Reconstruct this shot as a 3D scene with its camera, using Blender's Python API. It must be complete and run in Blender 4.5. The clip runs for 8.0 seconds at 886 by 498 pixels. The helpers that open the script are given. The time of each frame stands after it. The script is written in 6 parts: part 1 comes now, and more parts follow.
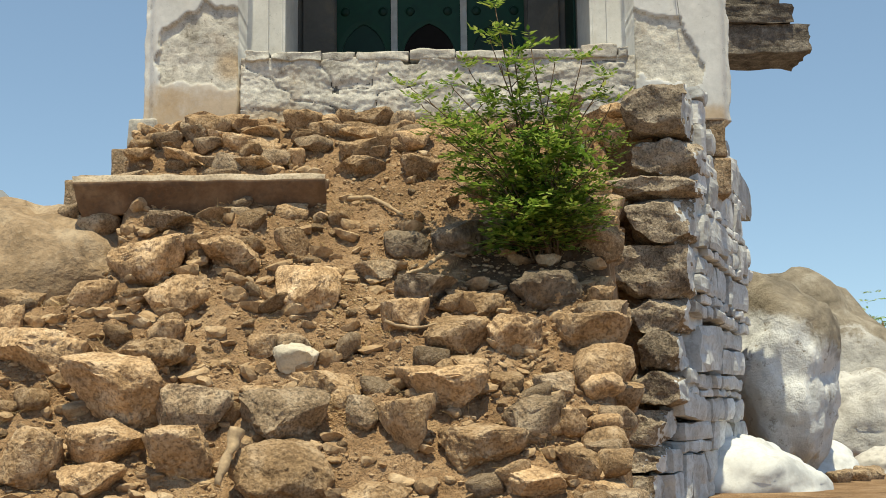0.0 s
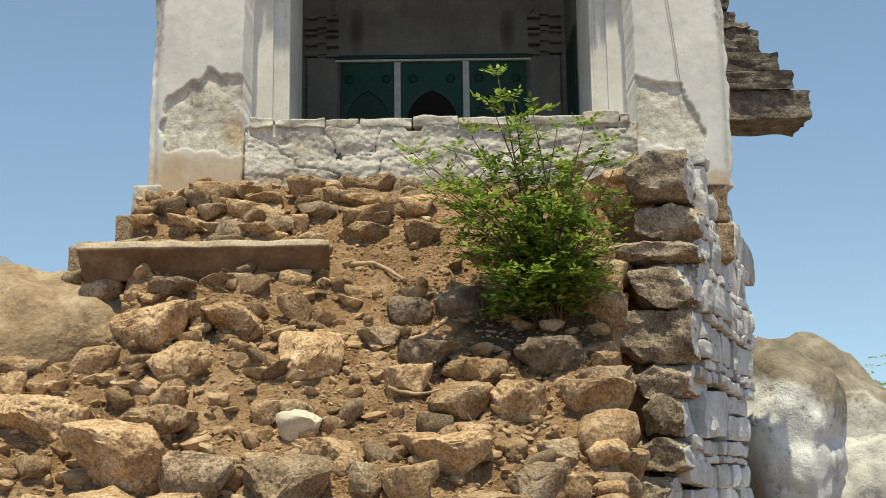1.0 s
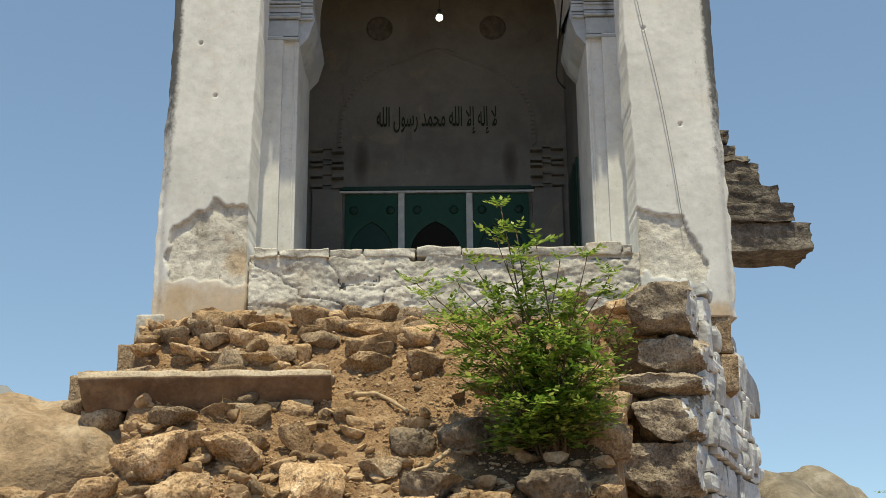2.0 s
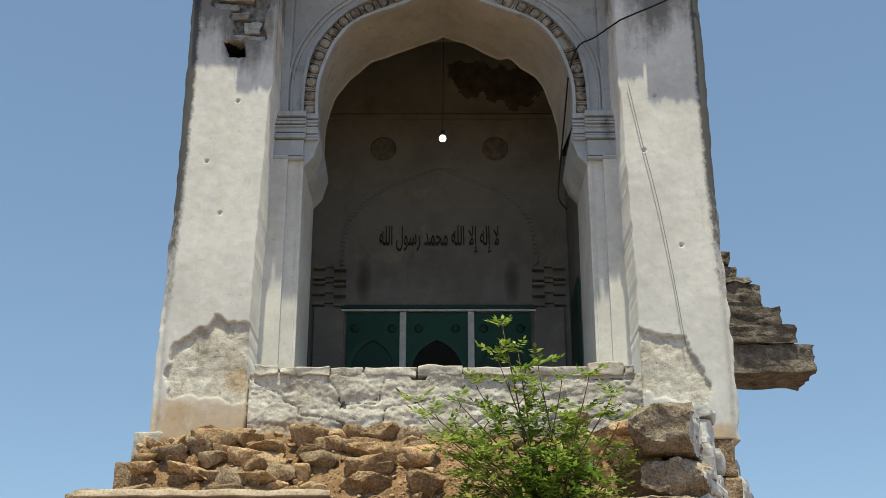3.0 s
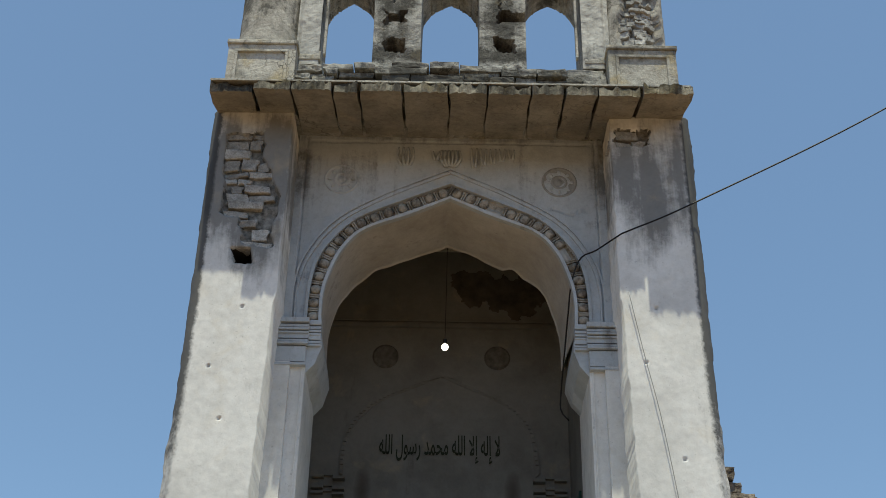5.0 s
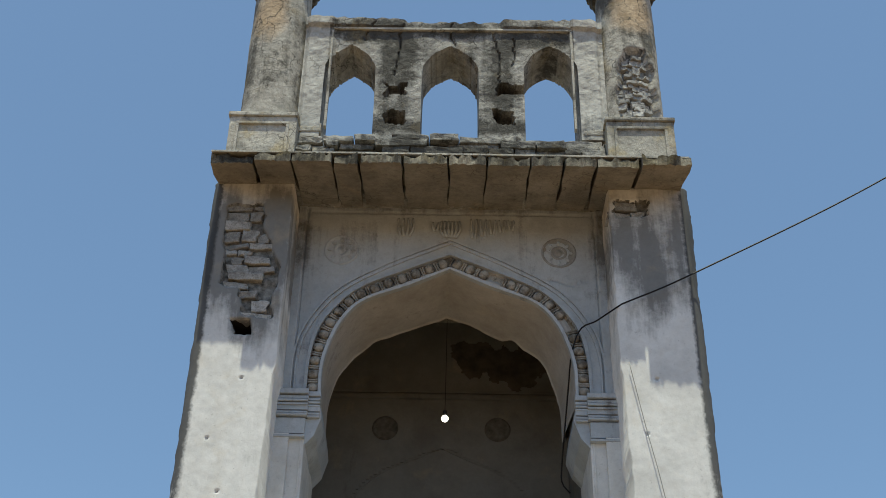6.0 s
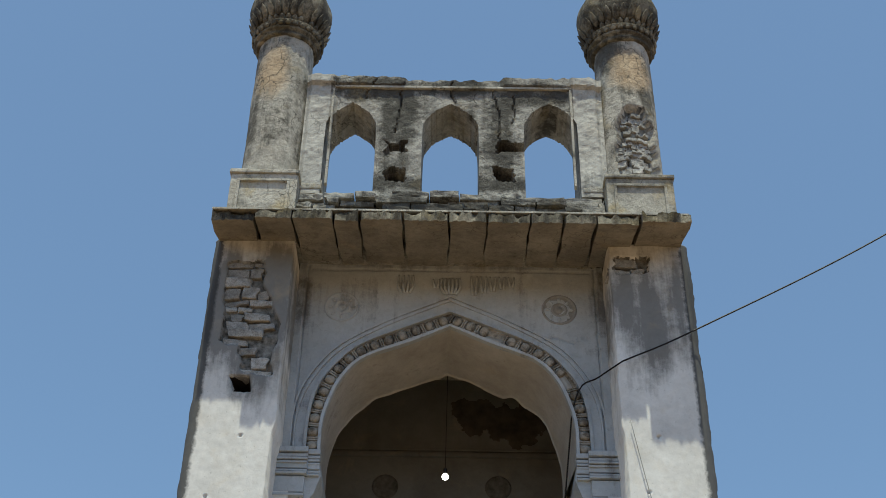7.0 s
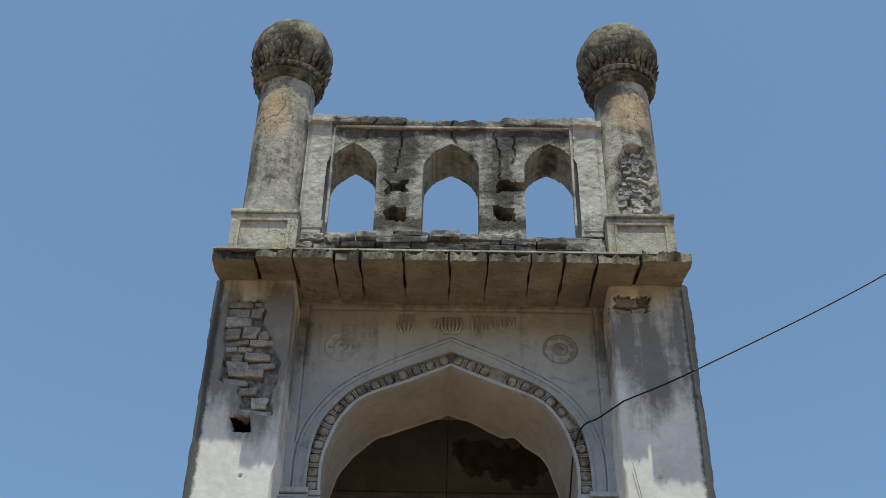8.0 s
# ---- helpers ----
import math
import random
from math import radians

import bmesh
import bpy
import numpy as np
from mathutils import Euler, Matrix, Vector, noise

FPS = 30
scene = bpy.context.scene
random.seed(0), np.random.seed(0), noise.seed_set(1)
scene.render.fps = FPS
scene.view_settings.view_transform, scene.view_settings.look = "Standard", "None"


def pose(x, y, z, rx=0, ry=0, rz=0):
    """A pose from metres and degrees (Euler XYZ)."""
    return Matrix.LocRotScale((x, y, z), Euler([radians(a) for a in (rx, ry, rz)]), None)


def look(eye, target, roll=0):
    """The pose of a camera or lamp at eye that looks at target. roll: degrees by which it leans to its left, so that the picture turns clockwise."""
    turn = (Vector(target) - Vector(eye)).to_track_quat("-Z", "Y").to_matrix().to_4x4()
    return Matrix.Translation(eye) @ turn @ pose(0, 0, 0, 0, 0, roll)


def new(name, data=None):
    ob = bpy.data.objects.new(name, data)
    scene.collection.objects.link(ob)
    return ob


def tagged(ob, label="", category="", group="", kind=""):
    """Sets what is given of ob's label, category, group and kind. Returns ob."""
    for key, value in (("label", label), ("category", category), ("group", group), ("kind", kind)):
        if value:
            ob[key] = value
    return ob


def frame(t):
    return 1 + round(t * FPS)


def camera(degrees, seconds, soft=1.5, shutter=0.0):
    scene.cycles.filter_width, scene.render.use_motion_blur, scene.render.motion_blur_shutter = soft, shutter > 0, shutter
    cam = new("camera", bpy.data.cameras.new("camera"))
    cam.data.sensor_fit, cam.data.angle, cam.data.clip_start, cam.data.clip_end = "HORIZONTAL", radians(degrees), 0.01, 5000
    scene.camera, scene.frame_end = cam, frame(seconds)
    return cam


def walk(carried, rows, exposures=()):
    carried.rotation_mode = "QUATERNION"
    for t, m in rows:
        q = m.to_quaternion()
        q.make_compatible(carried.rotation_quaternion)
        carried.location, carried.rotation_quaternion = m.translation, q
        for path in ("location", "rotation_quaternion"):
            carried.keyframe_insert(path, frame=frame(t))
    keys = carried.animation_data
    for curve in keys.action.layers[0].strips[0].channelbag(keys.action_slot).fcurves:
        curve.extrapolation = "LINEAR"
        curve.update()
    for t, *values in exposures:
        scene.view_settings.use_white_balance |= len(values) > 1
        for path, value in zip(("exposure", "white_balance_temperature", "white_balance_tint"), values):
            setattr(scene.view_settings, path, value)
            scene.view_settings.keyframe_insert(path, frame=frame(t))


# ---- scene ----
cam = camera(38.77, 8.0, soft=0.9)
EYE = (0.0, 0.0, 1.6)
# seconds, yaw (to the left), pitch, roll
ROWS = [
    (0.0, -0.136, 7.322, -0.642), (0.5, -0.051, 8.156, -0.692), (1.0, -0.023, 10.306, -0.740),
    (1.5, -0.028, 12.609, -0.701), (2.0, 0.059, 16.232, -0.506), (2.2, 0.070, 17.560, -0.400),
    (3.3, 0.140, 23.010, 0.180), (3.5, 0.152, 23.983, 0.308), (4.0, 0.222, 26.510, 0.677),
    (4.5, 0.294, 28.875, 1.050), (5.0, 0.331, 31.102, 1.112), (5.2, 0.345, 31.960, 1.105),
    (6.3, 0.410, 34.950, 1.085), (6.5, 0.421, 35.392, 1.087), (7.0, 0.472, 36.904, 1.126),
    (7.5, 0.531, 38.051, 1.136), (8.0, 0.550, 38.701, 1.148),
]
walk(cam, [(t, pose(*EYE, 90 + p, 0, y) @ pose(0, 0, 0, 0, 0, r)) for t, y, p, r in ROWS], [(0.0, 0.22, 7650, -1.0), (2.0, 0.22, 7600, -1.0), (4.5, 0.20, 6980, -2.0), (8.0, 0.17, 6720, -3.5)])

# ---- sky and sun ----
SUN_WAY = Vector((0.0, -0.292, 1.0)).normalized()
world = bpy.data.worlds.new("sky")
scene.world = world
world.use_nodes = True
wn = world.node_tree
sky = wn.nodes.new("ShaderNodeTexSky")
sky.sky_type = "NISHITA"
sky.sun_disc = False
sky.sun_elevation = math.asin(SUN_WAY.z)
sky.sun_rotation = math.atan2(SUN_WAY.x, SUN_WAY.y)
sky.air_density, sky.dust_density, sky.ozone_density, sky.altitude = 0.9, 0.45, 1.6, 300
wn.nodes["Background"].inputs["Strength"].default_value = 0.17
# hazy noon: the pale band of the horizon lies below the hills
aim = wn.nodes.new("ShaderNodeTexCoord")
raise_band = wn.nodes.new("ShaderNodeMapping")
raise_band.inputs["Location"].default_value = (0, 0, 0.11)
wn.links.new(aim.outputs["Generated"], raise_band.inputs["Vector"])
level = wn.nodes.new("ShaderNodeVectorMath")
level.operation = "NORMALIZE"
wn.links.new(raise_band.outputs["Vector"], level.inputs[0])
wn.links.new(level.outputs["Vector"], sky.inputs["Vector"])
wn.links.new(sky.outputs["Color"], wn.nodes["Background"].inputs["Color"])
sun = new("sun", bpy.data.lights.new("sun", "SUN"))
sun.data.energy, sun.data.angle, sun.data.color = 4.4, radians(0.6), (1.0, 0.93, 0.80)
sun.matrix_world = look(SUN_WAY * 60, (0, 0, 0))

# ---- numbers: smooth noise, polygons ----
def lattice(ix, iy, iz):
    h = (ix * 374761393 + iy * 668265263 + iz * 2147483647) & 0xFFFFFFFF
    h = ((h ^ (h >> 13)) * 1274126177) & 0xFFFFFFFF
    return ((h ^ (h >> 16)) & 0xFFFF) / 32767.5 - 1.0


def vnoise(x, y, z=0.0):
    """Value noise, -1 to 1, on arrays."""
    x, y, z = np.broadcast_arrays(np.asarray(x, float), np.asarray(y, float), np.asarray(z, float))
    ix, iy, iz = (np.floor(a).astype(np.int64) for a in (x, y, z))
    fx, fy, fz = x - ix, y - iy, z - iz
    fx, fy, fz = (a * a * (3 - 2 * a) for a in (fx, fy, fz))
    out = 0.0
    for dx in (0, 1):
        for dy in (0, 1):
            for dz in (0, 1):
                w = (fx if dx else 1 - fx) * (fy if dy else 1 - fy) * (fz if dz else 1 - fz)
                out = out + w * lattice(ix + dx, iy + dy, iz + dz)
    return out


def fbm(x, y, z=0.0, octaves=4, gain=0.5):
    total, amp = 0.0, 1.0
    for k in range(octaves):
        f = 2.03 ** k
        total = total + amp * vnoise(x * f + 17.3 * k, y * f + 5.1 * k, z * f + 9.7 * k)
        amp *= gain
    return total


def step(a, b, x):
    t = np.clip((np.asarray(x, float) - a) / (b - a), 0, 1)
    return t * t * (3 - 2 * t)


def inside(poly, x, z):
    """Signed distance to a polygon, positive within."""
    x, z = np.broadcast_arrays(np.asarray(x, float), np.asarray(z, float))
    best, odd = np.full(x.shape, 1e9), np.zeros(x.shape, bool)
    for (ax, az), (bx, bz) in zip(poly, poly[1:] + poly[:1]):
        ex, ez = bx - ax, bz - az
        t = np.clip(((x - ax) * ex + (z - az) * ez) / (ex * ex + ez * ez), 0, 1)
        best = np.minimum(best, np.hypot(x - ax - t * ex, z - az - t * ez))
        odd ^= ((az > z) != (bz > z)) & (x < (bx - ax) * (z - az) / (bz - az + 1e-12) + ax)
    return np.where(odd, best, -best)


def curve_at(points, n):
    """n points along a smooth line through the given ones (Catmull-Rom, even in length)."""
    p = [Vector(q) for q in points]
    p = [p[0] * 2 - p[1]] + p + [p[-1] * 2 - p[-2]]
    fine = []
    for a, b, c, d in zip(p, p[1:], p[2:], p[3:]):
        for k in range(24):
            t = k / 24
            fine.append(0.5 * (2 * b + (c - a) * t + (2 * a - 5 * b + 4 * c - d) * t * t + (3 * b - a - 3 * c + d) * t ** 3))
    fine.append(p[-2])
    length = [0.0]
    for a, b in zip(fine, fine[1:]):
        length.append(length[-1] + (b - a).length)
    out = []
    for s in np.linspace(0, length[-1], n):
        k = min(max(int(np.searchsorted(length, s)), 1), len(fine) - 1)
        f = (s - length[k - 1]) / max(length[k] - length[k - 1], 1e-9)
        out.append(fine[k - 1].lerp(fine[k], f))
    return out


# ---- objects ----
def thing(name, label, category, kind="", group="", at=(0, 0, 0)):
    ob = new(name)
    ob.location = at
    return tagged(ob, label, category, group, kind)


def raw(name, verts, faces, material, parent=None, label="", smooth=True, marks=None, mats=()):
    me = bpy.data.meshes.new(name)
    me.from_pydata([tuple(v) for v in verts], [], [tuple(f) for f in faces])
    for m in (material, *mats):
        me.materials.append(m)
    if marks is not None:
        me.polygons.foreach_set("material_index", np.asarray(marks, np.int32))
    me.polygons.foreach_set("use_smooth", [smooth] * len(me.polygons))
    me.update()
    ob = new(name, me)
    if parent:
        ob.parent = parent
    return tagged(ob, label)


def part(name, bm, material, parent=None, label="", smooth=False):
    bmesh.ops.recalc_face_normals(bm, faces=bm.faces)
    me = bpy.data.meshes.new(name)
    bm.to_mesh(me)
    bm.free()
    me.materials.append(material)
    me.polygons.foreach_set("use_smooth", [smooth] * len(me.polygons))
    ob = new(name, me)
    if parent:
        ob.parent = parent
    return tagged(ob, label)


def box(x0, x1, y0, y1, z0, z1, bevel=0.0, rough=0.0, cuts=0, bm=None):
    """A box with rounded, uneven edges."""
    own = bmesh.new()
    bmesh.ops.create_cube(own, size=1, matrix=Matrix.LocRotScale(((x0 + x1) / 2, (y0 + y1) / 2, (z0 + z1) / 2), None, (x1 - x0, y1 - y0, z1 - z0)))
    if cuts:
        bmesh.ops.subdivide_edges(own, edges=own.edges, cuts=cuts, use_grid_fill=True)
    if bevel:
        bmesh.ops.bevel(own, geom=[e for e in own.edges if e.calc_face_angle(0) > 0.5], offset=bevel, segments=2, affect="EDGES", profile=0.6)
    if rough:
        for v in own.verts:
            p = v.co * (1.6 / max(0.08, min(x1 - x0, z1 - z0)))
            v.co += Vector((noise.noise(p), noise.noise(p + Vector((9, 4, 2))), noise.noise(p + Vector((3, 8, 5))))) * rough
    if bm is None:
        return own
    me = bpy.data.meshes.new("join")
    own.to_mesh(me)
    own.free()
    bm.from_mesh(me)
    bpy.data.meshes.remove(me)
    return bm


def field(name, x0, x1, z0, z1, y0, y1, res, depth, material, parent, label="", top=None, left=None, right=None, marks=None, mats=()):
    """A wall piece whose front at y0 is a fine relief (depth goes in), closed by sides and a back at y1."""
    nx, nz = max(2, int((x1 - x0) / res)), max(2, int((z1 - z0) / res))
    u, v = np.meshgrid(np.linspace(0, 1, nx + 1), np.linspace(0, 1, nz + 1))
    zz = z0 + v * (z1 - z0)
    xa = x0 + (left(zz) if left else 0)
    xb = x1 + (right(zz) if right else 0)
    xx = xa + u * (xb - xa)
    if top:
        zz = z0 + v * (z1 + top(xx) - z0)
    yy = y0 + depth(xx, zz)
    front = np.stack([xx, yy, zz], -1).reshape(-1, 3)
    idx = np.arange((nx + 1) * (nz + 1)).reshape(nz + 1, nx + 1)
    quads = np.stack([idx[:-1, :-1], idx[:-1, 1:], idx[1:, 1:], idx[1:, :-1]], -1).reshape(-1, 4)
    ring = np.concatenate([idx[0, :], idx[1:, -1], idx[-1, -2::-1], idx[-2:0:-1, 0]])
    back = front[ring].copy()
    back[:, 1] = y1
    n, m = len(front), len(ring)
    side = [(ring[(k + 1) % m], ring[k], n + k, n + (k + 1) % m) for k in range(m)]
    verts = np.concatenate([front, back])
    faces = [tuple(q) for q in quads.tolist()] + [tuple(int(a) for a in f) for f in side] + [tuple(range(n + m - 1, n - 1, -1))]
    index = None
    if marks:
        cx, cz = front[quads, 0].mean(1), front[quads, 2].mean(1)
        index = np.concatenate([marks(cx, cz).astype(int), np.zeros(m + 1, int)])
    ob = raw(name, verts, faces, material, parent, label, True, index, mats)
    return ob


def lathe(profile, centre, n=40, bump=None, flutes=0):
    """A turned shape from (radius, height) pairs about an upright axis."""
    bm = bmesh.new()
    rings = []
    for r, z in profile:
        ring = []
        for k in range(n):
            a = 2 * math.pi * k / n
            rr = r + (bump(a, z) if bump else 0)
            ring.append(bm.verts.new((centre[0] + rr * math.cos(a), centre[1] + rr * math.sin(a), centre[2] + z)))
        rings.append(ring)
    for a, b in zip(rings, rings[1:]):
        for k in range(n):
            bm.faces.new((a[k], a[(k + 1) % n], b[(k + 1) % n], b[k]))
    bm.faces.new(rings[0][::-1])
    bm.faces.new(rings[-1])
    return bm


def tube(points, r0, r1=None, n=6, bm=None):
    """A round cord or stem along a line of points."""
    bm = bm or bmesh.new()
    r1 = r0 if r1 is None else r1
    pts = [Vector(p) for p in points]
    rings = []
    for k, p in enumerate(pts):
        d = (pts[min(k + 1, len(pts) - 1)] - pts[max(k - 1, 0)]).normalized()
        q = d.to_track_quat("Z", "Y")
        r = r0 + (r1 - r0) * k / (len(pts) - 1)
        rings.append([bm.verts.new(p + q @ Vector((r * math.cos(2 * math.pi * j / n), r * math.sin(2 * math.pi * j / n), 0))) for j in range(n)])
    for a, b in zip(rings, rings[1:]):
        for j in range(n):
            bm.faces.new((a[j], a[(j + 1) % n], b[(j + 1) % n], b[j]))
    bm.faces.new(rings[0][::-1])
    bm.faces.new(rings[-1])
    return bm


def rock_mesh(seed, size, flat=0.75, detail=4, sharp=9, rough=0.06, under=0.4):
    """A broken stone: a rounded block with spalled corners and a gritty skin. size: full widths in x, y, z."""
    rng = random.Random(seed)
    bm = bmesh.new()
    bmesh.ops.create_icosphere(bm, subdivisions=detail, radius=1.0)
    co = np.array([v.co for v in bm.verts])
    co = np.sign(co) * np.abs(co) ** rng.uniform(0.50, 0.72)
    for k in range(sharp):
        nrm = Vector((rng.uniform(-1, 1), rng.uniform(-1, 1), rng.uniform(-0.9, 0.9))).normalized()
        over = co @ np.array(nrm) - rng.uniform(0.60, 0.95)
        co -= np.outer(np.maximum(over, 0) * rng.uniform(0.85, 0.98), np.array(nrm))
    co[:, 2] += rng.uniform(-0.22, 0.22) * co[:, 0] + rng.uniform(-0.1, 0.25) * co[:, 1]
    co[:, 2] -= np.maximum(co[:, 2] - flat, 0) * 0.85
    low, high = co.min(0), co.max(0)
    co = (co - (low + high) / 2) / (high - low)
    co[:, :2] *= (1 + under * (co[:, 2] - 0.15))[:, None]   # broken blocks overhang their beds
    q = co * np.array([1.0, size[1] / size[0], size[2] / size[0]]) + seed * 3.7
    nr = co / np.maximum(np.linalg.norm(co, axis=1, keepdims=True), 1e-6)
    lump = fbm(q[:, 0] * 3.0, q[:, 1] * 3.0, q[:, 2] * 3.0, 3, 0.5)
    chip = np.abs(fbm(q[:, 0] * 6, q[:, 1] * 6, q[:, 2] * 7, 3, 0.6))
    grain = fbm(q[:, 0] * 17, q[:, 1] * 17, q[:, 2] * 17, 3, 0.75)
    co = co + nr * ((lump * 0.7 - chip * 0.45 + grain * 0.30) * rough)[:, None]
    co = co * np.array(size)
    for v, c in zip(bm.verts, co):
        v.co = c
    return bm


# ---- materials ----
def shade(name, rough=0.9):
    m = bpy.data.materials.new(name)
    m.use_nodes = True
    t = m.node_tree
    b = t.nodes["Principled BSDF"]
    b.inputs["Roughness"].default_value = rough
    b.inputs["Specular IOR Level"].default_value = 0.25
    return m, t, b


def coords(t, scale=(1, 1, 1), world_space=False):
    if world_space:
        src = t.nodes.new("ShaderNodeNewGeometry").outputs["Position"]
    else:
        src = t.nodes.new("ShaderNodeTexCoord").outputs["Object"]
    mp = t.nodes.new("ShaderNodeMapping")
    mp.inputs["Scale"].default_value = scale
    t.links.new(src, mp.inputs["Vector"])
    return mp.outputs["Vector"]


def speck(t, vec, scale, detail=6.0, rough=0.6, distort=0.0):
    n = t.nodes.new("ShaderNodeTexNoise")
    for key, value in (("Scale", scale), ("Detail", detail), ("Roughness", rough), ("Distortion", distort)):
        n.inputs[key].default_value = value
    t.links.new(vec, n.inputs["Vector"])
    return n.outputs["Fac"]


def ramp(t, fac, stops):
    r = t.nodes.new("ShaderNodeValToRGB")
    while len(r.color_ramp.elements) < len(stops):
        r.color_ramp.elements.new(0.5)
    for e, (p, c) in zip(r.color_ramp.elements, stops):
        e.position = p
        e.color = (*c, 1) if len(c) == 3 else c
    t.links.new(fac, r.inputs["Fac"])
    return r.outputs["Color"]


def blend(t, fac, a, b, mode="MIX"):
    m = t.nodes.new("ShaderNodeMix")
    m.data_type, m.blend_type = "RGBA", mode
    for sock, value in ((m.inputs[0], fac), (m.inputs[6], a), (m.inputs[7], b)):
        if isinstance(value, bpy.types.NodeSocket):
            t.links.new(value, sock)
        elif isinstance(value, (int, float)):
            sock.default_value = value
        else:
            sock.default_value = (*value, 1)
    return m.outputs[2]


def maths(t, op, a, b=0.5):
    m = t.nodes.new("ShaderNodeMath")
    m.operation = op
    for sock, value in ((m.inputs[0], a), (m.inputs[1], b)):
        if isinstance(value, bpy.types.NodeSocket):
            t.links.new(value, sock)
        else:
            sock.default_value = value
    return m.outputs[0]


def relief(t, b, height, strength=0.4, distance=0.02):
    n = t.nodes.new("ShaderNodeBump")
    n.inputs["Strength"].default_value, n.inputs["Distance"].default_value = strength, distance
    t.links.new(height, n.inputs["Height"])
    t.links.new(n.outputs["Normal"], b.inputs["Normal"])


def plaster(name, light, mid, dark, amount=0.45, streaks=0.5, bump=0.3, speckle=0.5, ochre=(0.5, 0.4, 0.24), ochre_amount=0.25, size=0.9, width=0.14, cracks=0.0, arris=None, smudges=(), stains=(), mud=(), mottle=0.3):
    """Old lime wash: pale ground, cloudy wear, runs of dirt, pits."""
    m, t, b = shade(name, 0.92)
    v = coords(t, world_space=True)
    cloud = speck(t, v, 1.5, 9, 0.66, 0.1)
    col = ramp(t, cloud, [(0.36, mid), (0.58, light)])
    vs = coords(t, (5.0, 5.0, 0.55), True)
    run = speck(t, vs, 1.3, 9, 0.68, 0.05)
    blot = speck(t, v, size, 12, 0.76, 0.1)
    fine = speck(t, v, 10, 12, 0.82, 0.2)
    mask = maths(t, "ADD", maths(t, "MULTIPLY", run, streaks), maths(t, "MULTIPLY", blot, 1.0 - streaks))
    for sx, sz, rx, rz, force in stains:   # mildewed patches with ragged outlines
        sep = t.nodes.new("ShaderNodeSeparateXYZ")
        t.links.new(v, sep.inputs[0])
        ex = maths(t, "POWER", maths(t, "ABSOLUTE", maths(t, "DIVIDE", maths(t, "SUBTRACT", sep.outputs["X"], sx), rx)), 2.0)
        ez = maths(t, "POWER", maths(t, "ABSOLUTE", maths(t, "DIVIDE", maths(t, "SUBTRACT", sep.outputs["Z"], sz), rz)), 2.0)
        mask = maths(t, "ADD", mask, ramp(t, maths(t, "ADD", ex, ez), [(0.1, (force,) * 3), (1.0, (0, 0, 0))]))
    if arris:   # black mildew along the outer edges
        sep = t.nodes.new("ShaderNodeSeparateXYZ")
        t.links.new(v, sep.inputs[0])
        rim = ramp(t, maths(t, "DIVIDE", maths(t, "ABSOLUTE", sep.outputs["X"]), 4.0), [(arris[0] / 4.0, (0, 0, 0)), (2.23 / 4.0, (0.09, 0.09, 0.09)), (arris[1] / 4.0, (arris[2],) * 3)])
        high = ramp(t, maths(t, "DIVIDE", sep.outputs["Z"], 16.0), [(4.9 / 16.0, (0.3, 0.3, 0.3)), (6.2 / 16.0, (0.75, 0.75, 0.75)), (7.4 / 16.0, (1, 1, 1))])
        rim = maths(t, "ADD", maths(t, "MULTIPLY", rim, high), maths(t, "MULTIPLY", maths(t, "SUBTRACT", fine, 0.5), 0.55))
        rim = ramp(t, rim, [(0.16, (0, 0, 0)), (0.30, (0.9, 0.9, 0.9))])
    mask = maths(t, "ADD", mask, maths(t, "MULTIPLY", maths(t, "SUBTRACT", fine, 0.5), 0.35))
    mask = ramp(t, mask, [(0.64 - amount * 0.26, (0, 0, 0)), (0.64 - amount * 0.26 + width, (1, 1, 1))])
    col = blend(t, maths(t, "MULTIPLY", mask, 0.85), col, dark)
    och = ramp(t, speck(t, v, 2.3, 7, 0.65, 0.5), [(0.56, (0, 0, 0)), (0.72, (1, 1, 1))])
    col = blend(t, maths(t, "MULTIPLY", och, ochre_amount), col, ochre)
    for sx, sz, rx, rz in smudges:   # soot left by lamps
        sep = t.nodes.new("ShaderNodeSeparateXYZ")
        t.links.new(v, sep.inputs[0])
        ex = maths(t, "POWER", maths(t, "ABSOLUTE", maths(t, "DIVIDE", maths(t, "SUBTRACT", sep.outputs["X"], sx), rx)), 2.0)
        ez = maths(t, "POWER", maths(t, "ABSOLUTE", maths(t, "DIVIDE", maths(t, "SUBTRACT", sep.outputs["Z"], sz), rz)), 2.0)
        near = ramp(t, maths(t, "ADD", ex, ez), [(0.0, (0.8, 0.8, 0.8)), (1.0, (0, 0, 0))])
        col = blend(t, near, col, dark)
    for sx, sz, rx, rz in mud:   # splashes of brown earth
        sep = t.nodes.new("ShaderNodeSeparateXYZ")
        t.links.new(v, sep.inputs[0])
        ex = maths(t, "POWER", maths(t, "ABSOLUTE", maths(t, "DIVIDE", maths(t, "SUBTRACT", sep.outputs["X"], sx), rx)), 2.0)
        ez = maths(t, "POWER", maths(t, "ABSOLUTE", maths(t, "DIVIDE", maths(t, "SUBTRACT", sep.outputs["Z"], sz), rz)), 2.0)
        ragged = maths(t, "ADD", maths(t, "ADD", ex, ez), maths(t, "MULTIPLY", maths(t, "SUBTRACT", blot, 0.5), 2.5))
        col = blend(t, ramp(t, ragged, [(0.2, (0.75, 0.75, 0.75)), (1.0, (0, 0, 0))]), col, (0.47, 0.34, 0.21))
    pits = speck(t, v, 30, 5, 0.66, 0.3)
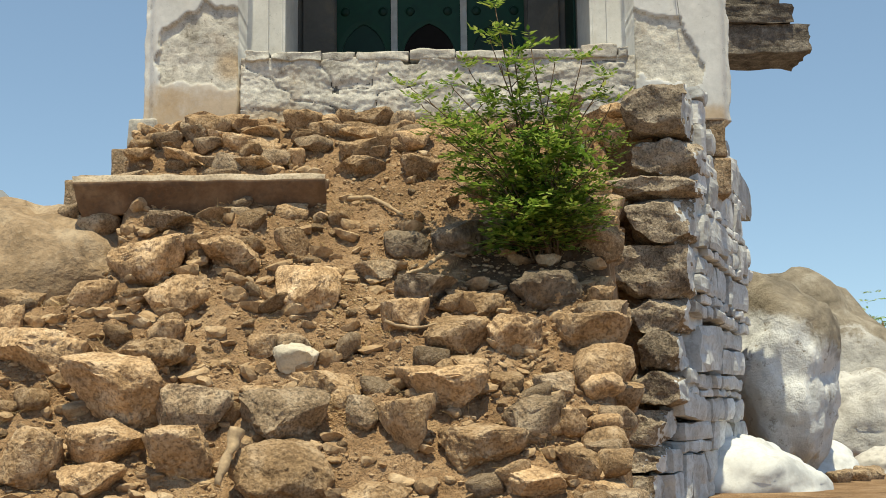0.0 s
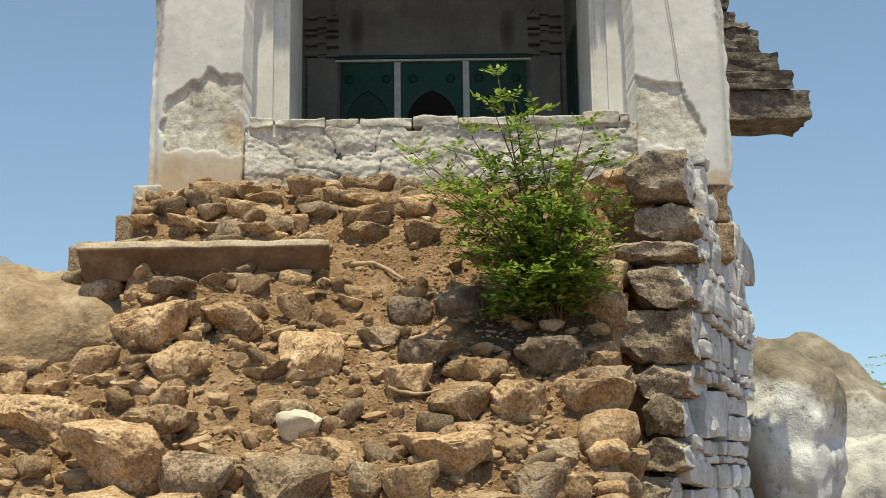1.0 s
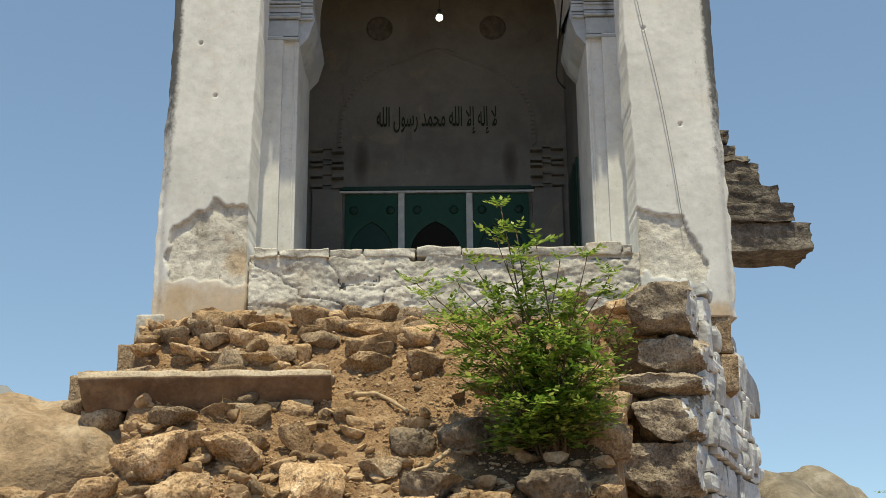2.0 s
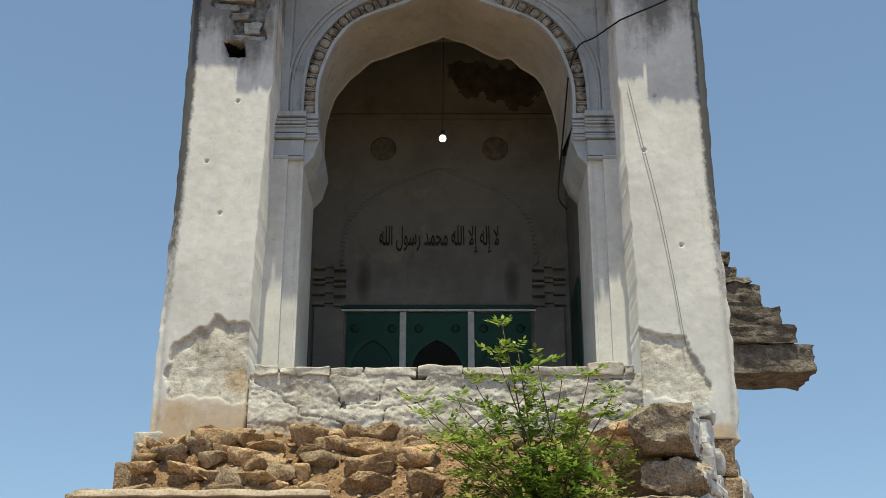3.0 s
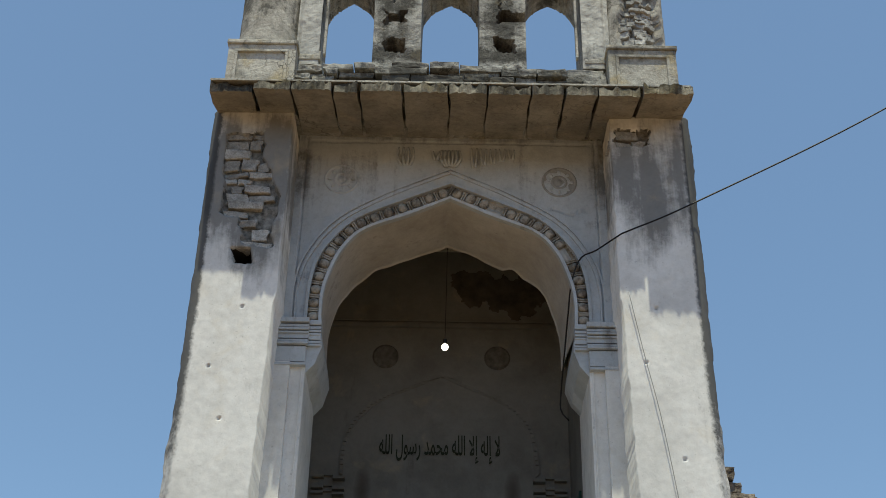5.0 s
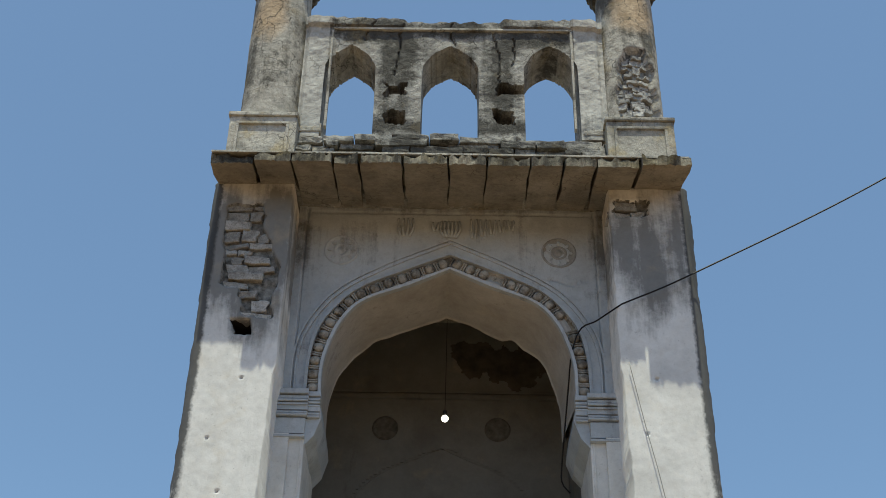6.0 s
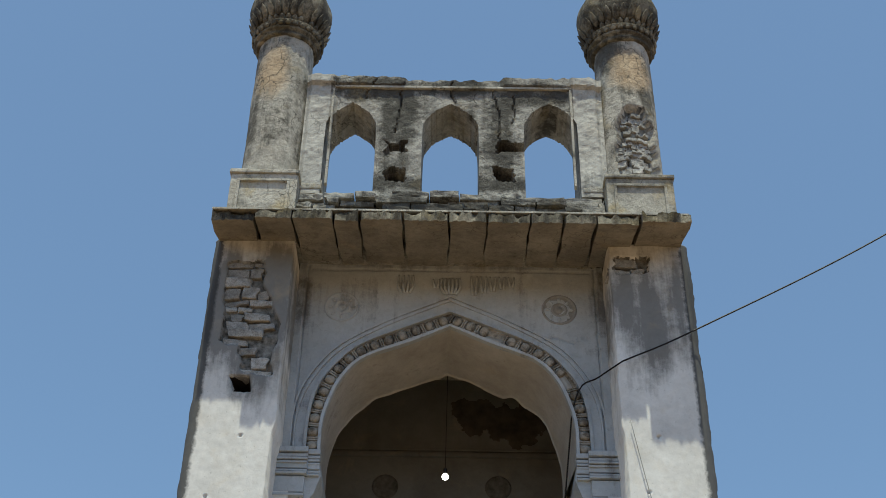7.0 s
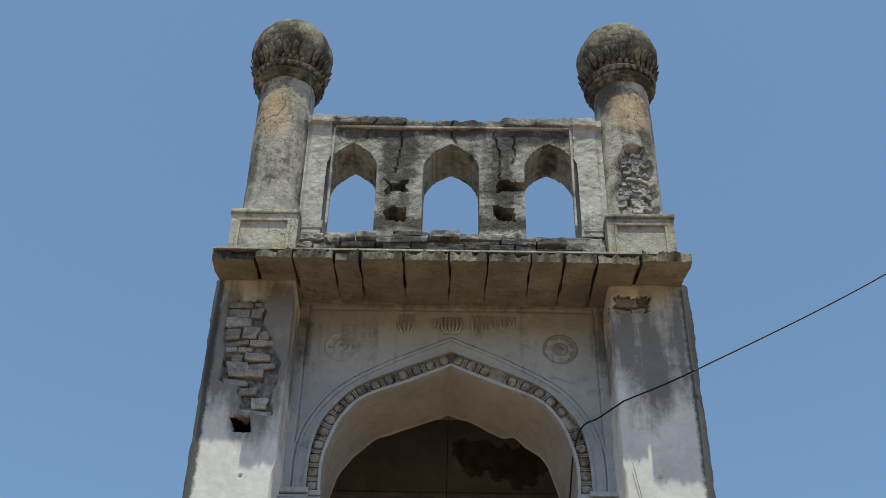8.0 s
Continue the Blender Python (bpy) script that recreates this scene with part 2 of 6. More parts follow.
    col = blend(t, maths(t, "MULTIPLY", ramp(t, pits, [(0.62, (0, 0, 0)), (0.70, (1, 1, 1))]), speckle), col, dark)
    if arris:
        col = blend(t, rim, col, (0.04, 0.042, 0.045))
    col = blend(t, 1.0, col, ramp(t, fine, [(0.36, (1.0 - mottle,) * 3), (0.56, (1, 1, 1)), (0.70, (1 + mottle * 0.3,) * 3)]), "MULTIPLY")
    if cracks:   # crazed skin
        warp = t.nodes.new("ShaderNodeVectorMath")
        warp.operation = "ADD"
        tex = t.nodes.new("ShaderNodeTexNoise")
        tex.inputs["Scale"].default_value = 7.0
        t.links.new(v, tex.inputs["Vector"])
        half = t.nodes.new("ShaderNodeVectorMath")
        half.operation = "SCALE"
        half.inputs["Scale"].default_value = 0.25
        t.links.new(tex.outputs["Color"], half.inputs[0])
        t.links.new(v, warp.inputs[0])
        t.links.new(half.outputs["Vector"], warp.inputs[1])
        cell = t.nodes.new("ShaderNodeTexVoronoi")
        cell.feature = "DISTANCE_TO_EDGE"
        cell.inputs["Scale"].default_value = 5.0
        t.links.new(warp.outputs["Vector"], cell.inputs["Vector"])
        line = ramp(t, cell.outputs["Distance"], [(0.0, (1, 1, 1)), (0.035, (0, 0, 0))])
        here = ramp(t, speck(t, v, 1.7, 4, 0.5), [(0.46, (0, 0, 0)), (0.60, (1, 1, 1))])
        col = blend(t, maths(t, "MULTIPLY", maths(t, "MULTIPLY", line, here), cracks), col, dark)
    t.links.new(col, b.inputs["Base Color"])
    hgt = maths(t, "ADD", maths(t, "MULTIPLY", speck(t, v, 14, 6, 0.65), 1.0), maths(t, "MULTIPLY", maths(t, "ADD", pits, fine), -0.5))
    relief(t, b, hgt, bump, 0.02)
    return m


def stone(name, tones, scale=3.0, rough=0.95, bump=0.7, spots=0.35, spot=(0.08, 0.07, 0.06), vary=0.35, distance=0.02, world_space=False):
    """Weathered stone: three tones, dark specks, grain; pieces differ from one another."""
    m, t, b = shade(name, rough)
    v = coords(t, world_space=world_space)
    info = t.nodes.new("ShaderNodeObjectInfo")
    add = t.nodes.new("ShaderNodeVectorMath")
    add.operation = "ADD"
    mul = t.nodes.new("ShaderNodeVectorMath")
    mul.operation = "SCALE"
    mul.inputs[0].default_value = (13.0, 7.0, 5.0)
    t.links.new(info.outputs["Random"], mul.inputs["Scale"])
    t.links.new(v, add.inputs[0])
    t.links.new(mul.outputs["Vector"], add.inputs[1])
    v = add.outputs["Vector"]
    col = ramp(t, speck(t, v, scale, 9, 0.68, 0.3), [(0.32, tones[0]), (0.5, tones[1]), (0.68, tones[2])])
    grain = speck(t, v, scale * 9, 4, 0.6, 0.3)
    pits = speck(t, v, scale * 3.6, 5, 0.62, 0.4)
    col = blend(t, maths(t, "MULTIPLY", ramp(t, grain, [(0.50, (0, 0, 0)), (0.64, (1, 1, 1))]), spots), col, spot)
    col = blend(t, maths(t, "MULTIPLY", ramp(t, pits, [(0.56, (0, 0, 0)), (0.64, (1, 1, 1))]), spots * 0.8), col, spot)
    col = blend(t, maths(t, "MULTIPLY", ramp(t, grain, [(0.30, (1, 1, 1)), (0.44, (0, 0, 0))]), spots), col, tones[2])
    tone = maths(t, "ADD", maths(t, "MULTIPLY", info.outputs["Random"], vary), 1.0 - vary / 2)
    hsv = t.nodes.new("ShaderNodeHueSaturation")
    t.links.new(col, hsv.inputs["Color"])
    t.links.new(tone, hsv.inputs["Value"])
    t.links.new(hsv.outputs["Color"], b.inputs["Base Color"])
    hgt = maths(t, "SUBTRACT", speck(t, v, scale * 1.7, 5, 0.6), maths(t, "ADD", maths(t, "MULTIPLY", grain, 0.22), maths(t, "MULTIPLY", pits, 0.45)))
    relief(t, b, hgt, bump, distance)
    return m


def plain(name, colour, rough=0.6, vary=0.15, scale=12.0):
    m, t, b = shade(name, rough)
    v = coords(t, world_space=True)
    col = ramp(t, speck(t, v, scale, 6, 0.6), [(0.3, tuple(c * (1 - vary) for c in colour)), (0.7, tuple(min(1, c * (1 + vary)) for c in colour))])
    t.links.new(col, b.inputs["Base Color"])
    relief(t, b, speck(t, v, scale * 3, 5, 0.6), 0.15, 0.01)
    return m


LIME = plaster("lime_wash", (0.67, 0.665, 0.65), (0.55, 0.545, 0.53), (0.12, 0.12, 0.118), 0.24, 0.55, 0.12, 0.35, ochre_amount=0.25, size=2.2, width=0.2, mottle=0.13, mud=((-1.75, 3.92, 0.75, 0.50), (-2.25, 3.85, 0.35, 0.45), (1.75, 4.0, 0.2, 0.15), (2.25, 3.95, 0.14, 0.12)), stains=((-1.95, 8.35, 0.55, 1.1, 0.27), (-2.2, 8.5, 0.2, 0.9, 0.16), (-1.75, 7.55, 0.30, 0.45, 0.20), (2.10, 8.5, 0.50, 1.0, 0.24), (1.75, 8.1, 0.35, 0.9, 0.16), (-1.66, 8.6, 0.2, 0.8, 0.20), (1.62, 8.7, 0.16, 0.7, 0.20)), arris=(2.08, 2.31, 0.46))
LIME_OLD_PALE = plaster("pale_old_lime", (0.47, 0.46, 0.43), (0.35, 0.34, 0.315), (0.07, 0.068, 0.06), 0.45, 0.4, 0.2, 0.5, size=3.0, cracks=0.6, mottle=0.35)
LIME_OLD = plaster("weathered_lime_wash", (0.33, 0.33, 0.325), (0.24, 0.24, 0.235), (0.08, 0.08, 0.078), 0.45, 0.3, 0.3, 0.5, size=5.0)
# the room's gloom is put into its lime colour; the smudges are soot
LIME_IN = plaster("shade_toned_room_lime", (0.20, 0.193, 0.178), (0.15, 0.143, 0.13), (0.07, 0.058, 0.046), 0.2, 0.5, 0.15, 0.1, mottle=0.12, smudges=((-0.90, 6.38, 0.10, 0.30), (0.73, 6.36, 0.10, 0.28)))
# the recess's cool shade is put into this lime; the soffit copy is warmer
LIME_ARCH = plaster("shade_toned_arch_lime", (0.45, 0.485, 0.52), (0.35, 0.38, 0.41), (0.10, 0.10, 0.10), 0.42, 0.4, 0.2, 0.2, ochre_amount=0.12, size=1.5, mottle=0.16, stains=((0.0, 9.32, 1.7, 0.14, 0.12), (1.52, 8.9, 0.14, 0.5, 0.16), (-1.52, 8.9, 0.12, 0.6, 0.12), (-0.9, 8.95, 0.5, 0.25, 0.03), (0.4, 9.0, 0.5, 0.2, 0.04)))
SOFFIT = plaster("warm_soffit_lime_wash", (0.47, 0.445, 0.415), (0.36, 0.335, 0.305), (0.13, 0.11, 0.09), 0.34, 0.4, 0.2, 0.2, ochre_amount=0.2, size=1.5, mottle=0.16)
SCAR = plaster("bared_lime_rubble", (0.68, 0.645, 0.575), (0.50, 0.46, 0.395), (0.14, 0.115, 0.085), 0.45, 0.2, 0.6, 0.85, (0.42, 0.28, 0.17), 0.45, size=3.5, width=0.12, mottle=0.45, mud=((-1.70, 4.42, 0.14, 0.16), (-1.30, 3.95, 0.35, 0.14), (0.3, 3.9, 0.9, 0.12)))
LICHEN = plaster("lichened_lime", (0.50, 0.475, 0.42), (0.35, 0.335, 0.295), (0.045, 0.042, 0.036), 0.56, 0.3, 0.9, 0.7, (0.44, 0.33, 0.13), 0.6, size=2.6, width=0.13, cracks=0.9, mottle=0.4)
DOMED = plaster("blackened_lime", (0.34, 0.31, 0.245), (0.15, 0.135, 0.105), (0.02, 0.018, 0.015), 0.78, 0.35, 0.9, 0.7, (0.40, 0.31, 0.13), 0.4, size=3.6, width=0.10, mottle=0.6)
SHAFT = plaster("flaking_minaret_lime", (0.48, 0.455, 0.405), (0.33, 0.315, 0.28), (0.045, 0.042, 0.036), 0.54, 0.35, 0.9, 0.7, (0.44, 0.33, 0.13), 0.5, size=2.6, width=0.10, cracks=0.9, mottle=0.45, mud=((-2.0, 11.55, 0.22, 0.5), (1.95, 11.6, 0.28, 0.4)), stains=((-1.8, 10.6, 0.3, 0.5, 0.06), (1.75, 12.0, 0.2, 0.35, 0.12), (2.15, 11.2, 0.16, 0.6, 0.09), (-2.2, 11.0, 0.12, 0.9, 0.09)))
PARAPET = plaster("mouldy_parapet_lime", (0.40, 0.39, 0.36), (0.26, 0.25, 0.23), (0.03, 0.028, 0.024), 0.52, 0.3, 1.0, 0.7, (0.40, 0.30, 0.14), 0.35, size=3.2, width=0.12, cracks=0.9, mottle=0.5, stains=((-0.60, 10.9, 0.26, 0.9, 0.15), (0.53, 10.9, 0.26, 0.9, 0.15), (-0.95, 11.36, 0.5, 0.20, 0.20), (0.0, 11.42, 0.5, 0.16, 0.14), (0.95, 11.30, 0.4, 0.20, 0.18), (-0.02, 10.02, 1.6, 0.14, 0.16), (0.0, 9.62, 1.9, 0.26, 0.13)))
BEADED = plaster("dirty_carved_lime", (0.44, 0.41, 0.36), (0.31, 0.285, 0.245), (0.07, 0.06, 0.05), 0.72, 0.2, 0.3, 0.4, size=5.0, width=0.12)
EAVE = plaster("eave_stone", (0.32, 0.295, 0.25), (0.22, 0.20, 0.17), (0.055, 0.047, 0.038), 0.50, 0.2, 0.5, 0.5, (0.44, 0.33, 0.18), 0.25, size=2.5, width=0.2, cracks=0.7, mottle=0.35)
SOIL, tt, bb = shade("dry_earth", 1.0)
vv = coords(tt, world_space=True)
cc = ramp(tt, speck(tt, vv, 2.6, 11, 0.72, 0.2), [(0.3, (0.16, 0.09, 0.044)), (0.52, (0.36, 0.224, 0.124)), (0.7, (0.55, 0.385, 0.24))])
gg = speck(tt, vv, 46, 4, 0.62, 0.3)
cc = blend(tt, maths(tt, "MULTIPLY", ramp(tt, gg, [(0.52, (0, 0, 0)), (0.68, (1, 1, 1))]), 0.5), cc, (0.095, 0.055, 0.03))
cc = blend(tt, maths(tt, "MULTIPLY", ramp(tt, gg, [(0.28, (1, 1, 1)), (0.42, (0, 0, 0))]), 0.6), cc, (0.50, 0.345, 0.21))
sp = tt.nodes.new("ShaderNodeSeparateXYZ")
tt.links.new(vv, sp.inputs[0])
# dark earth at the shrub's foot, with the shrub's shade painted into it
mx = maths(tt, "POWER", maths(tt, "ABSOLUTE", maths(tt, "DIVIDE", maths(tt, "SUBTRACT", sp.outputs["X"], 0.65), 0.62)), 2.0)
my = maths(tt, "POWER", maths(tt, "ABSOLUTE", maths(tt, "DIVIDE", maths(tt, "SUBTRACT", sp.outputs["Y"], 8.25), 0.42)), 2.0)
shrub_shade = maths(tt, "ADD", maths(tt, "ADD", mx, my), maths(tt, "MULTIPLY", maths(tt, "SUBTRACT", speck(tt, vv, 3.0, 8, 0.7), 0.5), 2.2))
cc = blend(tt, ramp(tt, shrub_shade, [(0.35, (0.8, 0.8, 0.8)), (1.0, (0, 0, 0))]), cc, (0.055, 0.036, 0.022))
tt.links.new(cc, bb.inputs["Base Color"])
relief(tt, bb, maths(tt, "ADD", speck(tt, vv, 13, 5, 0.65), maths(tt, "MULTIPLY", gg, 0.6)), 1.0, 0.06)

RUBBLE = stone("rubble_stone", ((0.235, 0.142, 0.073), (0.42, 0.275, 0.153), (0.61, 0.45, 0.297)), 6.0, vary=0.6, spots=0.7, spot=(0.13, 0.082, 0.048), bump=1.0, distance=0.03)
PALE = stone("pale_stone", ((0.50, 0.43, 0.33), (0.60, 0.53, 0.42), (0.68, 0.61, 0.50)), 5.0, vary=0.1, spots=0.2)
GRANITE = stone("granite", ((0.18, 0.118, 0.068), (0.33, 0.235, 0.15), (0.50, 0.39, 0.277)), 7.0, vary=0.45, spots=0.7, spot=(0.08, 0.064, 0.047), bump=1.0, distance=0.03)
# dark stone whose colour also holds the shade of the shrub
SHADY = stone("shrub_shaded_dark_stone", ((0.095, 0.07, 0.048), (0.19, 0.143, 0.10), (0.32, 0.25, 0.18)), 5.0, vary=0.4, spots=0.5, spot=(0.035, 0.03, 0.024), bump=1.0, distance=0.03)
BOULDER = stone("boulder_granite", ((0.18, 0.12, 0.07), (0.32, 0.228, 0.145), (0.45, 0.36, 0.258)), 2.2, vary=0.05, spots=0.3, bump=0.9, distance=0.06, world_space=True)
GREY_BOULDER = stone("grey_boulder", ((0.17, 0.145, 0.111), (0.272, 0.23, 0.178), (0.374, 0.332, 0.272)), 1.6, vary=0.05, spots=0.4, bump=0.8, distance=0.04, world_space=True)
DARKSTONE = stone("dark_corbel_stone", ((0.05, 0.043, 0.036), (0.14, 0.12, 0.10), (0.30, 0.265, 0.225)), 8.0, vary=0.35, spots=0.5, bump=1.0, distance=0.03)
WHITESTONE = stone("whitewashed_stone", ((0.36, 0.355, 0.34), (0.56, 0.565, 0.565), (0.68, 0.69, 0.69)), 3.0, vary=0.3, spots=0.3, spot=(0.24, 0.20, 0.16), bump=0.7)
QUOINSTONE = stone("weathered_corner_stone", ((0.14, 0.108, 0.078), (0.31, 0.245, 0.18), (0.50, 0.42, 0.325)), 6.5, vary=0.4, spots=0.6, spot=(0.05, 0.042, 0.034), bump=1.0, distance=0.03)
# beam stone: the sunlit top is painted paler, the shaded front darker
SUNLIT_TOP = stone("sunlit_top_stone", ((0.32, 0.245, 0.17), (0.46, 0.37, 0.27), (0.58, 0.49, 0.38)), 6.0, vary=0.05, spots=0.4)
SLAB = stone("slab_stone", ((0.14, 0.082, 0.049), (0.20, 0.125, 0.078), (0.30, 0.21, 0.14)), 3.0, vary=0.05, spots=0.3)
BRICK = stone("mortared_brick", ((0.17, 0.168, 0.16), (0.30, 0.295, 0.28), (0.43, 0.42, 0.40)), 9.0, vary=0.5, spots=0.4)
GREEN = plain("green_gloss_paint", (0.004, 0.052, 0.025), 0.45)
DARKGREEN = plain("dark_green_paint", (0.003, 0.034, 0.019), 0.45)
TRIM = plain("grey_white_trim", (0.55, 0.56, 0.54), 0.6)
BLACK = plain("black_letter_paint", (0.02, 0.025, 0.012), 0.7)
MORTAR = plain("bared_mortar", (0.15, 0.145, 0.133), 0.95, 0.8, 16.0)
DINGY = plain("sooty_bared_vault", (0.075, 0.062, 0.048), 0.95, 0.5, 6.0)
# rear roundels, darker than the room wall
ROUNDEL = plain("dark_roundel", (0.115, 0.105, 0.09), 0.95, 0.4, 14.0)
# near-black; puts the shade inside the pier's hole into the colour
HOLLOW_BLACK = plain("black_hollow", (0.015, 0.013, 0.012), 0.9)
CABLE = plain("black_cable", (0.012, 0.012, 0.013), 0.5)
GREYCABLE = plain("grey_cable", (0.28, 0.28, 0.27), 0.6)
BARK = plain("brown_bark", (0.13, 0.085, 0.05), 0.9, 0.4, 30)
DRYWOOD = plain("dry_root", (0.40, 0.29, 0.18), 0.9, 0.35, 25)
WHITEBOULDER = stone("white_painted_boulder", ((0.40, 0.41, 0.42), (0.60, 0.61, 0.61), (0.70, 0.70, 0.69)), 2.0, vary=0.0, spots=0.15, spot=(0.3, 0.26, 0.2), bump=0.4, world_space=True)
PALEBOULDER = stone("pale_grey_boulder", ((0.34, 0.31, 0.27), (0.50, 0.47, 0.43), (0.62, 0.60, 0.57)), 1.6, vary=0.0, spots=0.25, world_space=True)
HILL = stone("far_hill_rock", ((0.13, 0.14, 0.15), (0.19, 0.195, 0.20), (0.25, 0.25, 0.25)), 0.05, vary=0.0, spots=0.1, world_space=True)
LEAF, lt, lb = shade("green_leaf", 0.45)
geo = lt.nodes.new("ShaderNodeNewGeometry")
lc = ramp(lt, geo.outputs["Random Per Island"], [(0.0, (0.06, 0.135, 0.022)), (0.35, (0.155, 0.27, 0.042)), (0.7, (0.29, 0.405, 0.075)), (1.0, (0.47, 0.54, 0.16))])
lt.links.new(lc, lb.inputs["Base Color"])
lb.inputs["Transmission Weight"].default_value = 0.0
lb.inputs["Subsurface Weight"].default_value = 0.0
lb.inputs["Specular IOR Level"].default_value = 0.45
trans = lt.nodes.new("ShaderNodeBsdfTranslucent")
lt.links.new(lc, trans.inputs["Color"])
both = lt.nodes.new("ShaderNodeMixShader")
both.inputs[0].default_value = 0.35
lt.links.new(lb.outputs[0], both.inputs[1])
lt.links.new(trans.outputs[0], both.inputs[2])
lt.links.new(both.outputs[0], lt.nodes["Material Output"].inputs["Surface"])
BULB, gt, gb = shade("lit_bulb_glass", 0.3)
gb.inputs["Emission Color"].default_value = (1.0, 0.95, 0.85, 1)
gb.inputs["Emission Strength"].default_value = 6.0


def painted_rock(name, level, wave, slope=0.0, about=0.0, paint=((0.50, 0.51, 0.52), (0.76, 0.77, 0.77))):
    """Grey granite with a patchy coat of white paint below a ragged, slanting line."""
    m, t, b = shade(name, 0.9)
    v = coords(t, world_space=True)
    bare = ramp(t, speck(t, v, 2.2, 9, 0.68, 0.3), [(0.34, (0.13, 0.11, 0.085)), (0.52, (0.26, 0.22, 0.17)), (0.68, (0.40, 0.36, 0.30))])
    coat = ramp(t, speck(t, v, 2.0, 10, 0.7), [(0.34, paint[0]), (0.58, paint[1])])
    sep = t.nodes.new("ShaderNodeSeparateXYZ")
    t.links.new(v, sep.inputs[0])
    run = speck(t, v, 1.6, 8, 0.65, 0.6)
    edge_z = maths(t, "ADD", sep.outputs["Z"], maths(t, "MULTIPLY", maths(t, "SUBTRACT", run, 0.5), wave))
    edge_z = maths(t, "ADD", edge_z, maths(t, "MULTIPLY", maths(t, "SUBTRACT", sep.outputs["X"], about), slope))
    mask = ramp(t, maths(t, "DIVIDE", edge_z, 6.0), [(level / 6.0 - 0.012, (1, 1, 1)), (level / 6.0 + 0.02, (0, 0, 0))])
    worn = ramp(t, speck(t, v, 5.0, 9, 0.75), [(0.34, (0, 0, 0)), (0.43, (1, 1, 1))])
    t.links.new(blend(t, maths(t, "MULTIPLY", mask, worn), bare, coat), b.inputs["Base Color"])
    relief(t, b, speck(t, v, 5.0, 10, 0.7), 0.9, 0.06)
    return m


DAUBED = painted_rock("daubed_boulder", 2.38, 1.0, 0.45, 3.5)
WEATHERED = painted_rock("weathered_boulder", 2.6, 2.0, 0.3, 5.2, ((0.30, 0.285, 0.26), (0.50, 0.48, 0.45)))
DAUBED_LOW = painted_rock("daubed_low_boulder", 2.0, 1.5, 0.0, 0.0, ((0.38, 0.36, 0.33), (0.60, 0.585, 0.56)))

# ---- ground: one sheet, a mound of fallen masonry in front of the plinth ----
def ground_z(x, y):
    x, y = np.broadcast_arrays(np.asarray(x, float), np.asarray(y, float))
    rise = 1.16 * step(2.0, 7.2, y) ** 1.0
    mound = 1.10 + np.clip(y - 6.5, 0, 3.35) * 0.83
    mound = np.where(y < 6.5, rise * 0.95 + 0.05, mound)
    # steps of the broken courses
    rim = np.clip((y - 5.5) / 1.5, 0, 1)
    mound = mound + rim * (0.045 * fbm(x * 1.2, y * 2.0, 1.0) + 0.09 * (0.4 - np.abs(fbm(x * 3.3, y * 3.3, 4.0, 3))) + 0.042 * (0.4 - np.abs(fbm(x * 10, y * 10, 6.0, 3))) + 0.016 * (0.4 - np.abs(fbm(x * 25, y * 25, 9.0, 2))))
    verge = 0.90 + (y - 6.5) * 0.122 + 0.05 * fbm(y * 2.5, x * 0.5, 8.0, 3)
    right = step(verge + 0.12, verge - 0.03, x)
    low = 0.55 + 0.30 * step(4, 9, y) + 0.06 * fbm(x * 0.8, y * 0.8, 2.0) - 0.010 * np.clip(y - 16, 0, 60)
    bound = -2.36 + 0.19 * step(9.5, 9.2, y)
    left = step(bound - 0.22, bound, x + 0.05 * fbm(y * 3, x, 2.0))
    side = np.minimum(mound, 2.28) - 0.04 * np.clip(y - 9, 0, 8)
    mound = side + (mound - side) * left
    far = step(14.0, 22.0, y)
    mound = mound * (1 - far) + (0.6 - 0.01 * np.clip(y - 16, 0, 60)) * far
    back = step(4.0, -3.0, y)
    z = low + (mound - low) * right
    return z * (1 - back) + back * (-0.05 + 0.04 * fbm(x * 0.4, y * 0.4, 3.0))


def spread(a, b, dense, far):
    mid = np.arange(a, b, dense)
    out = [far * (1 - k / 22) ** 3 for k in range(22)]
    return np.concatenate([a - np.array(out), mid, b + np.array(out)[::-1]])


def build_ground():
    gx, gy = spread(-3.4, 1.5, 0.016, 900.0), spread(5.9, 10.0, 0.016, 900.0)
    xx, yy = np.meshgrid(gx, gy)
    zz = ground_z(xx, yy)
    idx = np.arange(xx.size).reshape(xx.shape)
    quads = np.stack([idx[:-1, :-1], idx[:-1, 1:], idx[1:, 1:], idx[1:, :-1]], -1).reshape(-1, 4)
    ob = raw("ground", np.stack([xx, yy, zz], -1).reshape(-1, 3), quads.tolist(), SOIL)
    tagged(ob, "dry reddish-brown earth slope littered with stone rubble", "ground", kind="structure")


build_ground()

# ---- the mosque front ----
PIER, FACE, REAR, BACK = 10.0, 10.55, 11.5, 13.0   # front of the piers, recessed face, back of the arch, rear wall
mosque = thing("mosque", "small old whitewashed mosque gateway with two minarets and stained peeling plaster", "building")

SCAR_LEFT = [(-2.29, 4.48), (-2.25, 4.74), (-2.06, 4.84), (-1.92, 4.95), (-1.63, 4.86), (-1.545, 4.54), (-1.60, 4.22), (-1.72, 4.20), (-1.90, 4.27), (-2.27, 4.28)]
SCAR_RIGHT = [(1.545, 5.02), (1.65, 4.84), (1.97, 4.75), (2.08, 4.62), (2.17, 4.42), (2.19, 4.20), (2.05, 4.14), (1.90, 4.25), (1.545, 4.30)]
